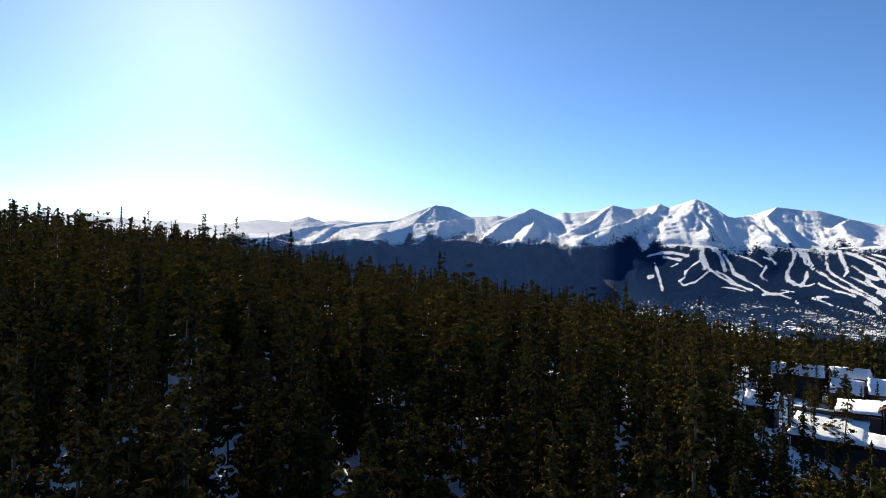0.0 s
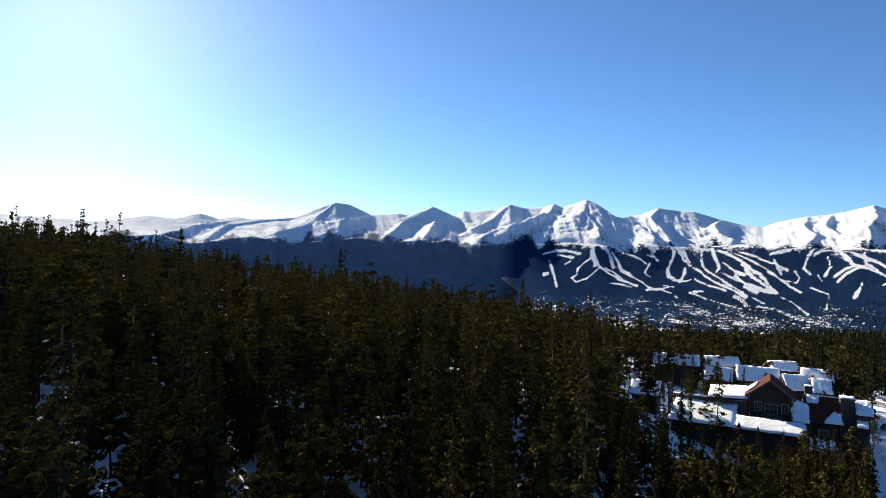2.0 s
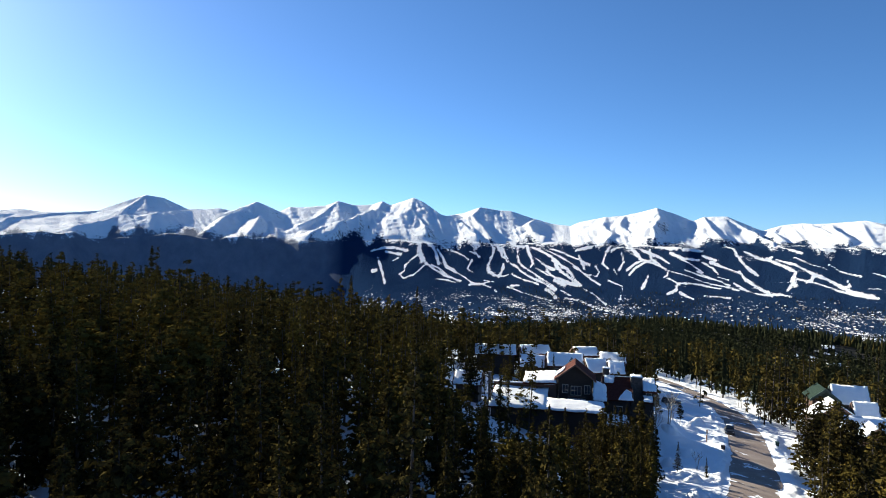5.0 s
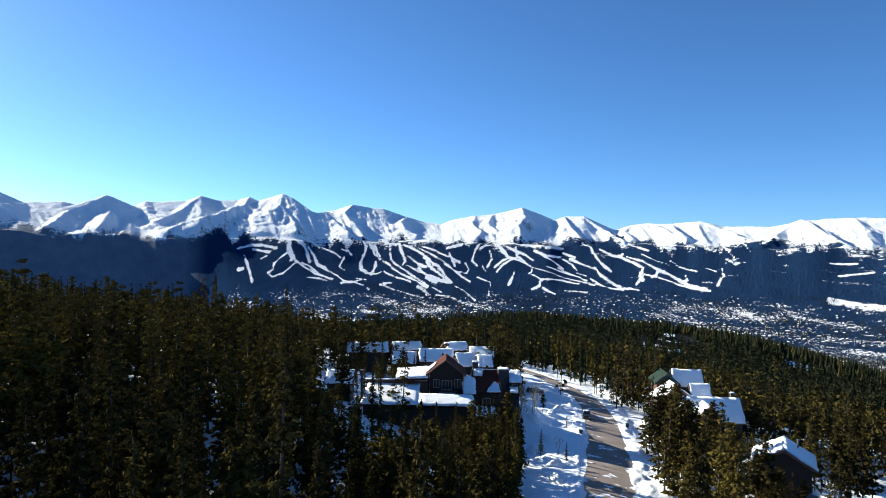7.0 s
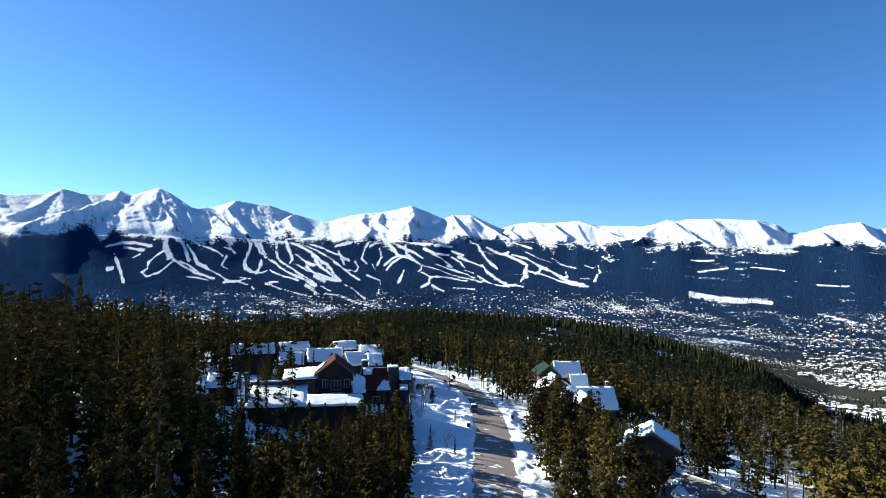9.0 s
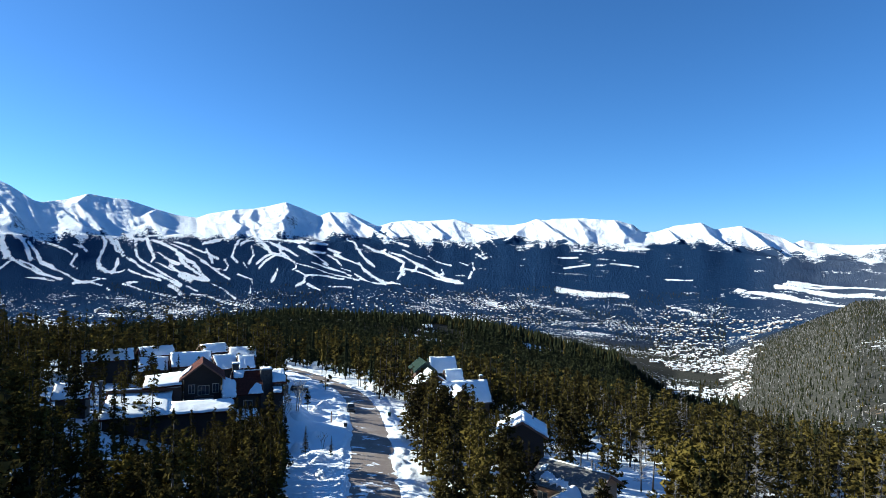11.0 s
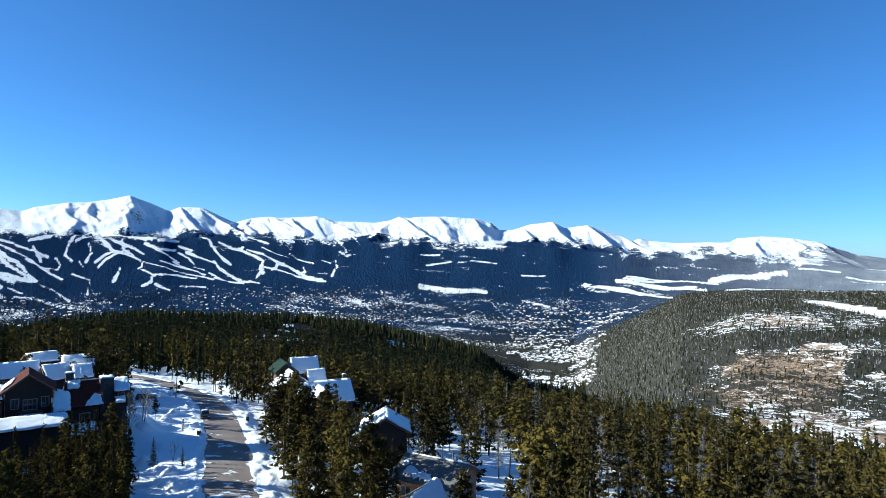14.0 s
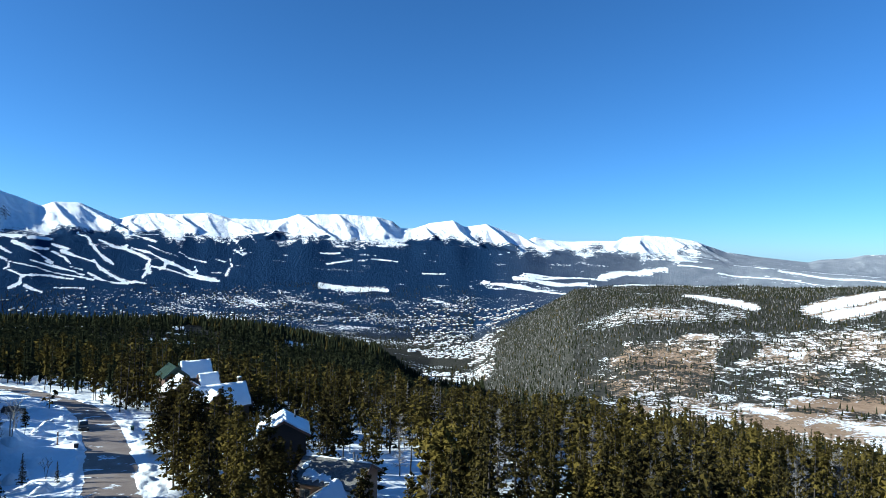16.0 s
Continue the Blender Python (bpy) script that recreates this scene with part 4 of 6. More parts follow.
    for px in (5.6, 9.4):
        h.block(px - 0.14, px + 0.14, -0.9, -0.62, -5, 5.2, FASCIA, "porch_post")
    h.block(5.7, 9.2, 3.0, 6.55, -5, 5.9, WALL_DARK)

    g = House("garage", *[round(v, 1) for v in (68.6 - 21 * 0.7986 + 12 * 0.6018, 91 + 21 * 0.6018 + 12 * 0.7986)], 37, "small dark timber garage with melting snow on its roof")
    g.gable(-2.4, 2.2, -2.4, 2.6, 2, 9.0, 10.7, "x", over=0.6)
    g.window(0, -2.4, 7.4, 1.6, 1.0)
    g.flue(4.2, 0.2, 4.0, 10.9, 0.28)


def build_back_houses():
    def site(name, x0, x1, y0, y1, eave, ridge, label, turn=0):
        cx, cy = 0.5 * (x0 + x1), 0.5 * (y0 + y1)
        wx, wy = 101.6 + cx * 0.788 + cy * 0.6157, 130.0 - cx * 0.6157 + cy * 0.788
        h = House(name, wx, wy, 28 + turn, label, "houses behind the lodge")
        h.gable(x0 - cx, x1 - cx, -2.9, 2.9, h.gz - 2.5, eave, eave + 0.9 * (ridge - eave), "x", over=0.6, thick=0.3)
        return h
    h = site("snowy_house", -9.6, -1.0, 0, 8.5, 6.0, 8.7, "dark timber house under deep blue shaded snow", 4)
    h.window(-2, -2.9, 4.4, 1.4, 1.3)
    h.window(1.6, -2.9, 4.4, 1.4, 1.3)
    h = site("snowy_house", 0.3, 5.0, -2, 6.5, 5.3, 8.0, "narrow timber house with deep snow on roof", -7)
    h.chimney(2.4, 3.4, -2.6, -1.6, 4, 7.4)
    h = site("snowy_house", 6.4, 9.4, -4, 4.5, 5.6, 7.9, "small timber house end with snowy roof", 9)
    h.window(0, -2.9, 4.2, 1.1, 1.2)
    h = site("snowy_house", -3.0, 2.8, 10, 20, 7.2, 8.9, "timber house further back under thick snow", -9)
    h = site("snowy_house", 4.4, 10.5, 9, 17, 6.0, 8.0, "dark house with snowy ridge among pines", 11)
    h = site("snowy_house", -16.6, -11, 0, 8, 5.3, 7.7, "brown timber house with snow between trees", 8)
    h = site("snowy_house", -18, -10.6, 10.5, 18, 7.1, 8.8, "brown timber house with lumpy snow roof", -6)
    h = site("snowy_house", -30, -19.5, 5, 13, 7.2, 9.2, "long dark house half hidden by conifers")


def build_green_house():
    def unit(x, y, label):
        h = House("gabled_house", x, y, 42, label, "stepped gabled houses")
        h.gz += 1.3
        return h
    h = unit(138.7, 91.3, "timber house with green front gable and log walls")
    h.gable(-2.0, 2.9, 0.5, 6.0, -10, 4.9, 6.9, "y", WALL_LOG, ROOF_GREEN, over=0.7, snow=(0, 0), fascia=GREEN_TRIM)
    h.plane((-1.6, 0.42, 5.05), (2.5, 0.42, 5.05), (0.65, 0.42, 6.6), (0.25, 0.42, 6.6), GREEN_TRIM, 0.3, "gable_board", "dark green gable boarding")
    h.gable(2.95, 9.6, 2.0, 7.2, -10, 4.0, 7.0, "x", WALL_DARK, ROOF_GREY, over=0.6, fascia=GREEN_TRIM)
    h.window(0.45, 0.5, 2.4, 1.6, 1.6)
    h.window(-0.9, 0.5, -1.4, 1.2, 1.5)
    h.window(1.4, 0.5, -1.4, 1.2, 1.5)
    h.window(5.5, 2.2, 3.0, 1.5, 1.4)
    h = unit(131.7, 82.3, "stepped timber house with snowy cross gable roofs")
    h.gable(-5.0, 3.2, 0.5, 7.0, -10, 2.9, 5.8, "y", WALL_DARK, ROOF_GREY, over=0.6)
    h.gable(3.25, 7.2, 1.8, 7.0, -10, 2.8, 5.8, "x", WALL_DARK, ROOF_GREY, over=0.5)
    h.window(-0.9, 0.5, 2.6, 1.5, 1.5)
    h = unit(125.3, 71.7, "lower timber house with snowy cross gable roofs")
    h.gable(-2.4, 1.9, -0.8, 4.6, -10, 2.9, 4.8, "y", WALL_LOG, ROOF_GREY, over=0.6)
    h.gable(-5.0, 7.4, 1.4, 8.2, -10, 1.5, 5.3, "x", WALL_DARK, ROOF_GREY, over=0.6)
    h.window(-0.25, -0.8, 1.6, 1.5, 1.5)
    h.window(4.6, 1.4, 0.2, 1.5, 1.4)
    h.chimney(6.2, 7.0, 5.2, 6.0, 3, 6.4)


def build_cabin():
    h = House("cabin", 98.6, 44.3, 65, "dark brown cabin with snow on both roof slopes")
    h.gable(-3.7, 3.7, 0.8, 7.0, -6, 4.0, 6.1, "y", WALL_DARK, over=0.8, thick=0.3)
    h.flue(2.0, 5.5, 4, 6.6, 0.15)


def build_grey_house():
    h = House("grey_roofed_house", 82.2, 33.2, 97, "tan boarded house with grey shingles and snow patches")
    h.gable(0, 9.0, -3.6, 3.6, -5, 4.6, 6.5, "x", WALL_TAN, ROOF_GREY, over=0.6, snow=(0, 1))
    h.snow((0.9, -3.2, 5.0), (3.0, -3.3, 4.95), (2.8, -2.3, 5.5), (1.2, -2.0, 5.65), 0.16, 0.3)
    h.snow((2.4, -3.6, 4.8), (5.6, -3.6, 4.8), (5.0, -2.6, 5.3), (2.9, -2.6, 5.3), 0.16, 0.35)
    h.snow((0.1, -1.9, 5.7), (0.9, -1.9, 5.7), (0.8, -0.9, 6.2), (0.3, -1.0, 6.2), 0.14, 0.2)
    h.gable(3.4, 8.6, -10.0, -3.65, -5, 3.4, 5.1, "y", WALL_TAN, ROOF_GREY, over=0.6, snow=(0, 1), fascia=GREEN_TRIM, thick=0.2)
    h.window(1.6, -3.6, 2.8, 1.4, 1.3)
    h.window(3.4, -6.5, 2.0, 1.3, 1.2, "left")
    h.flue(6.2, 1.6, 5, 7.2, 0.12)
    h.flue(6.9, 1.2, 5, 7.0, 0.1)


def build_far_cabins():
    for b, r, yaw, size in ((43.58, 392, 60, 1.0), (57.3, 672, 20, 1.3), (57.9, 680, 40, 1.1), (56.9, 802, 50, 1.2)):
        x, y = (float(v) for v in spot(b, r))
        h = House("far_cabin", x, y, yaw, "small timber cabin with snowy roof deep in forest", "cabins in the forest")
        g = h.gz
        h.gable(-5 * size, 5 * size, -3.4 * size, 3.4 * size, g - 2, g + 3.6 * size, g + 6 * size, "x", over=0.6)
        h.window(0, -3.4 * size, g + 2, 1.6, 1.3)


build_far_cabins()
build_lodge()
build_back_houses()
build_green_house()
build_cabin()
build_grey_house()
# ---- street surface, snow banks, vehicles and bins ----
ASPHALT, _nt, _bs = material("worn_asphalt")
_o = add(_nt, "ShaderNodeTexCoord").outputs["Object"]
_a, _b, _c = noise_node(_nt, 6, 5, 0.7, _o), noise_node(_nt, 0.25, 5, 0.6, _o), noise_node(_nt, 0.2, 4, 0.65, _o)
_col = ramp(_nt, _a, [(0.3, (0.15, 0.115, 0.095)), (0.7, (0.25, 0.195, 0.165))])
_col = mix(_nt, between(_nt, _b, 0.45, 0.75), _col, (0.28, 0.235, 0.205))
_col = mix(_nt, between(_nt, _c, 0.575, 0.61), _col, (0.82, 0.83, 0.86))
_nt.links.new(_col, _bs.inputs["Base Color"])
_bs.inputs["Roughness"].default_value = 0.8
relief(_nt, _bs, _a, 0.3, 0.02)


def road_line(n=420):
    p = np.array(ROAD, float)
    s = np.r_[0, np.cumsum(np.hypot(*np.diff(p, axis=0).T))]
    u = np.linspace(0, s[-1], n)
    x, y = np.interp(u, s, p[:, 0]), np.interp(u, s, p[:, 1])
    k = np.ones(21) / 21
    xs, ys = (np.convolve(np.pad(v, 10, "edge"), k, "valid") for v in (x, y))
    dx, dy = np.gradient(xs), np.gradient(ys)
    m = np.hypot(dx, dy)
    return xs, ys, dy / m, -dx / m, u


def build_road():
    x, y, nx, ny, u = road_line()
    across = np.linspace(-3.7, 3.7, 9)
    g = np.random.default_rng(4)
    wob = np.convolve(g.normal(0, 0.9, len(x) + 12), np.ones(13) / 13, "valid")
    w = across[None] * (1 + 0.16 * wob[:, None])
    px, py = x[:, None] + nx[:, None] * w, y[:, None] + ny[:, None] * w
    pz = land_xy(px, py) + 0.09 - 0.05 * (across[None] / 3.75) ** 2
    idx = np.arange(px.size).reshape(px.shape)
    q = np.stack([idx[:-1, :-1], idx[:-1, 1:], idx[1:, 1:], idx[1:, :-1]], -1).reshape(-1, 4)
    me = mesh_from("road", np.stack([px, py, pz], -1).reshape(-1, 3), q, mats=(ASPHALT,), smooth=True)
    tagged(new("road", me), "worn brownish asphalt street with patches of packed snow", "road", kind="structure")
    for side, name in ((-1, "west"), (1, "east")):
        prof = np.linspace(0, 1, 17)
        start = 3.35 + 0.7 * fractal(u[:, None] / 4, u[:, None] * 0 + side, 3, 80)
        off = start + prof[None] * ((3.6 if side < 0 else 5.2) + 1.6 * fractal(u[:, None] / 11, prof[None] * 0 + side, 3, 81))
        xx, yy = x[:, None] + side * nx[:, None] * off, y[:, None] + side * ny[:, None] * off
        hump = np.sin(np.pi * prof[None] ** 0.8)
        hgt = hump * np.maximum(0.28 + 0.6 * fractal(u[:, None] / 6, prof[None] * 2.5 + 9 * side, 4, 83), 0.04) + 0.16 * fractal(xx / 1.8, yy / 1.8, 4, 84) * hump
        zz = land_xy(xx, yy) + hgt - 0.03
        i2 = np.arange(xx.size).reshape(xx.shape)
        q = np.stack([i2[:-1, :-1], i2[:-1, 1:], i2[1:, 1:], i2[1:, :-1]], -1).reshape(-1, 4)
        me = mesh_from("snow_bank", np.stack([xx, yy, zz], -1).reshape(-1, 3), q, mats=(SNOW,), smooth=True)
        tagged(new("snow_bank", me), "lumpy ploughed snow bank along the street edge", "snow bank", kind="structure")


build_road()
CAR_PAINT = simple("dark_car_paint", (0.012, 0.013, 0.016), (0.03, 0.032, 0.036), 2, 0.3, bump=0)
TYRE = simple("tyre_rubber", (0.012, 0.012, 0.012), (0.03, 0.03, 0.03), 20, 0.9)
RIM = simple("wheel_rim", (0.3, 0.3, 0.31), (0.45, 0.45, 0.46), 10, 0.4, 0.8, bump=0)
LAMP_GLASS = simple("lamp_lens", (0.5, 0.5, 0.48), (0.6, 0.6, 0.58), 10, 0.15, bump=0)
TAIL_GLASS = simple("tail_lens", (0.25, 0.01, 0.01), (0.35, 0.02, 0.02), 10, 0.2, bump=0)
BIN_GREEN = simple("green_bin_plastic", (0.02, 0.05, 0.035), (0.035, 0.075, 0.05), 4, 0.5)
BIN_DARK = simple("dark_bin_plastic", (0.025, 0.02, 0.02), (0.05, 0.04, 0.04), 4, 0.5)


def ring_solid(cx, cy, cz, r, w, n=14):
    return hull([[(cx + o, cy + r * math.cos(6.2832 * i / n), cz + r * math.sin(6.2832 * i / n)) for i in range(n)] for o in (-w / 2, w / 2)])


def car(name, x, y, heading, label, length=4.7, bed=False):
    """A parked vehicle; y is its length."""
    z = float(land_xy(np.array([x]), np.array([y]))[0]) + 0.1
    ob = tagged(new(name), label, "car")
    ob.matrix_basis = pose(x, y, z, 0, 0, -heading)
    L, W = length / 2, 0.92
    side = [(-L, 0.35), (L, 0.35), (L, 0.8), (L - 0.15, 1.0), (L - 1.25, 1.08), (-L + 0.05, 1.12), (-L, 0.8)]
    part("body", hull([[(sx, py, pz) for py, pz in side] for sx in (-W, W)]), CAR_PAINT, ob, bevel=0.06)
    rear = -L + (1.7 if bed else 0.1)
    roofline = [(rear, 1.1), (L - 1.3, 1.07), (L - 1.95, 1.66), (rear + 0.3, 1.7)]
    cabm = hull([[(sx * (1.0 if pz < 1.2 else 0.84), py, pz) for py, pz in roofline] for sx in (-0.86, 0.86)])
    cabin = part("cabin", cabm, CAR_PAINT, ob, bevel=0.05)
    for sx in (-1, 1):
        q = [(sx * 0.83, rear + 0.35, 1.2), (sx * 0.83, L - 1.6, 1.2), (sx * 0.755, L - 2.0, 1.58), (sx * 0.755, rear + 0.45, 1.6)]
        part("side_window", hull([q, [(p[0] + sx * 0.05, p[1], p[2]) for p in q]]), PANE, cabin)
    for py0, py1 in ((L - 1.42, L - 1.86), (rear + 0.06, rear + 0.26)):
        q = [(-0.7, py0, 1.18), (0.7, py0, 1.18), (0.64, py1, 1.58), (-0.64, py1, 1.58)]
        s = 0.05 if py0 > 0 else -0.05
        part("windscreen", hull([q, [(p[0], p[1] + s, p[2] + 0.02) for p in q]]), PANE, cabin)
    for sx in (-1, 1):
        part("headlight", box(sx * 0.7 - 0.16, sx * 0.7 + 0.16, L - 0.02, L + 0.04, 0.68, 0.84), LAMP_GLASS, ob)
        part("tail_light", box(sx * 0.78 - 0.09, sx * 0.78 + 0.09, -L - 0.04, -L + 0.02, 0.75, 0.98), TAIL_GLASS, ob)
        for py in (-L + 0.85, L - 0.9):
            wh = part("wheel", ring_solid(sx * 0.84, py, 0.34, 0.34, 0.24), TYRE, ob)
            part("rim", ring_solid(sx * 0.95, py, 0.34, 0.2, 0.05), RIM, wh)
    part("snow_cover", snow_sheet((-0.66, rear + 0.5, 1.69), (0.66, rear + 0.5, 1.69), (0.64, L - 2.1, 1.67), (-0.64, L - 2.1, 1.67), 0.08, 5, 0.1, 6, 6), SNOW, ob, "thin snow on the car roof")
    return ob


def wheeled_bin(x, y, heading, mat, label):
    z = float(land_xy(np.array([x]), np.array([y]))[0])
    ob = tagged(new("wheeled_bin"), label, "bin", "bins along the street")
    ob.matrix_basis = pose(x, y, z, 0, 0, -heading)
    part("body", hull([[(-0.26, -0.28, 0.08), (0.26, -0.28, 0.08), (0.26, 0.25, 0.08), (-0.26, 0.25, 0.08)], [(-0.36, -0.38, 1.1), (0.36, -0.38, 1.1), (0.36, 0.36, 1.1), (-0.36, 0.36, 1.1)]]), mat, ob, bevel=0.03)
    part("lid", hull([[(-0.39, -0.42, 1.105), (0.39, -0.42, 1.105), (0.39, 0.42, 1.105), (-0.39, 0.42, 1.105)], [(-0.34, -0.36, 1.2), (0.34, -0.36, 1.2), (0.34, 0.38, 1.24), (-0.34, 0.38, 1.24)]]), mat, ob)
    part("handle", box(-0.3, 0.3, 0.43, 0.48, 1.0, 1.06), mat, ob)
    for sx in (-0.3, 0.3):
        part("wheel", ring_solid(sx, 0.3, 0.13, 0.13, 0.08), TYRE, ob)
car("pickup_truck", 115.1, 96.6, 228, "dark pickup parked at the snowy street edge", 5.3, True)
car("parked_car", 122.6, 121.0, 140, "dark car parked by the lodge in snow")
car("parked_car", 116.6, 122.6, 130, "dark snow dusted car beside the lodge end")
wheeled_bin(95.9, 81.8, 230, BIN_DARK, "dark wheeled bin standing in shaded snow")
wheeled_bin(118.0, 87.2, 50, BIN_GREEN, "green wheeled bin on the snow bank")


def tube(a, b, ra, rb, n=4):
    a, b = Vector(a), Vector(b)
    q = (b - a).to_track_quat("Z", "Y")
    return [[tuple(p + q @ Vector((rr * math.cos(6.2832 * i / n), rr * math.sin(6.2832 * i / n), 0))) for i in range(n)] for p, rr in ((a, ra), (b, rb))]


def bare_tree(name, x, y, height, seed, label, stems=1, mat=None):
    """A leafless tree: tapered stems that fork into fine twigs."""
    g = random.Random(seed)
    z = float(land_xy(np.array([x]), np.array([y]))[0])
    ob = tagged(new(name), label, "tree", "bare trees in the yard")
    ob.matrix_basis = pose(x, y, z - 0.1)
    trunk, limbs = [], []

    def grow(p, way, length, rad, depth):
        q = p + way * length
        (trunk if depth == 0 else limbs).append(tube(p, q, rad, rad * 0.6))
        if depth < 3:
            for k in range(4 if depth == 0 else 3):
                f = 0.4 + 0.6 * (k + 1) / 4
                side = Vector((g.uniform(-1, 1), g.uniform(-1, 1), g.uniform(0.25, 0.9))).normalized()
                grow(p.lerp(q, f), (way * 0.7 + side * 0.75).normalized(), length * g.uniform(0.4, 0.6), rad * 0.5, depth + 1)
    for s in range(stems):
        lean = Vector((g.uniform(-0.2, 0.2), g.uniform(-0.2, 0.2), 1)).normalized()
        grow(Vector((0.25 * s, 0.12 * (s % 2), 0)), lean, height * g.uniform(0.5, 0.65), 0.012 * height, 0)
    for nm, pieces in (("trunk", trunk), ("crown", limbs)):
        bm = bmesh.new()
        for r0, r1 in pieces:
            vs = [[bm.verts.new(p) for p in ring] for ring in (r0, r1)]
            for i in range(len(r0)):
                bm.faces.new((vs[0][i], vs[0][(i + 1) % len(r0)], vs[1][(i + 1) % len(r0)], vs[1][i]))
        part(nm, bm, mat or BARK, ob)


ASPEN = simple("pale_aspen_bark", (0.20, 0.18, 0.16), (0.42, 0.39, 0.35), 8, 0.85)
bare_tree("bare_shrub_tree", 78.9, 72.3, 3.6, 3, "small dark leafless tree on a snow mound", 2)
bare_tree("bare_aspen_tree", 90.0, 89.6, 7.5, 4, "pale leafless aspen clump standing in shaded snow", 3, ASPEN)
bare_tree("bare_aspen_tree", 88.4, 91.0, 6.5, 5, "pale leafless aspen stems standing in shaded snow", 2, ASPEN)
bare_tree("bare_aspen_tree", 103.3, 101.7, 7.0, 6, "thin leafless aspens beside the street bend", 3, ASPEN)
bare_tree("bare_aspen_tree", 84.2, 87.0, 8.0, 7, "tall leafless aspen stems near the lodge wall", 2, ASPEN)
bare_tree("bare_shrub", 116.3, 105.5, 1.6, 8, "low bare shrub in the snow bank", 4)


def marker_post(x, y, h, label):
    z = float(land_xy(np.array([x]), np.array([y]))[0])
    ob = tagged(new("marker_post"), label, "post")
    ob.matrix_basis = pose(x, y, z)
    part("post", box(-0.09, 0.09, -0.09, 0.09, -0.3, h), FASCIA, ob)
    part("snow_cap", snow_sheet((-0.1, -0.1, h + 0.004), (0.1, -0.1, h + 0.004), (0.1, 0.1, h + 0.004), (-0.1, 0.1, h + 0.004), 0.12, 2, 0.02, 4, 4), SNOW, ob)


def snow_mound(x, y, wide, high, seed, label):
    """A shovelled heap of snow with a lumpy crest."""
    g = np.random.default_rng(seed)
    n, rings = 18, 8
    a = np.arange(n) * 2 * np.pi / n
    lobes = 1 + 0.22 * np.cos(2 * a + g.uniform(0, 6)) + 0.14 * np.cos(3 * a + g.uniform(0, 6))
    verts = []
    for k in range(rings):
        f = 1 - k / rings
        px, py = x + wide * f * lobes * np.cos(a), y + 0.7 * wide * f * lobes * np.sin(a)
        lump = 1 + 0.45 * fractal(px / 0.9, py / 0.9, 3, seed)
        verts.append(np.stack([px, py, land_xy(px, py) - 0.25 + (high + 0.25) * (1 - f ** 2.2) * lump], -1))
    top = np.array([[x, y, float(land_xy(np.array([x]), np.array([y]))[0]) + high]])
    i = np.arange(n * rings).reshape(rings, n)
    nxt = np.roll(i, -1, 1)
    quads = np.stack([i[:-1], nxt[:-1], nxt[1:], i[1:]], -1).reshape(-1, 4)
    cap = np.stack([i[-1], nxt[-1], np.full(n, n * rings)], -1)
    me = mesh_from("snow_mound", np.concatenate([np.concatenate(verts), top]), quads, cap, mats=(SNOW,), smooth=True)
    tagged(new("snow_mound", me), label, "snow mound", "snow mounds in the yard")


for k, (mx, my, wide, high) in enumerate([(80.3, 78.8, 2.6, 1.3), (86.9, 82, 2.4, 1.1), (82.3, 73.8, 1.6, 1.2), (67.8, 61.5, 2.4, 1.0), (103.4, 89.1, 1.8, 0.8), (111.2, 102.2, 3.0, 1.0),
                                          (123.5, 108.6, 3.2, 0.9), (90.8, 91, 3.2, 1.1), (80.1, 84.6, 2.4, 1.0), (89.6, 88.5, 2.0, 0.9), (98, 96, 2.6, 0.9), (106, 99, 2.2, 0.9), (74, 68, 1.8, 0.9)]):
    snow_mound(mx, my, wide, high, 120 + k, "lumpy shovelled snow mound in the shaded yard" if k < 10 else "low snow mound beside the street bend")
marker_post(98.5, 87.9, 1.5, "short dark wooden marker post in snow")
marker_post(104.5, 93.2, 1.2, "short dark wooden post beside the street")
# ---- the town in the valley ----
TOWN_WALL = simple("town_walls", (0.10, 0.07, 0.055), (0.26, 0.20, 0.16), 0.05, 0.85, bump=0)


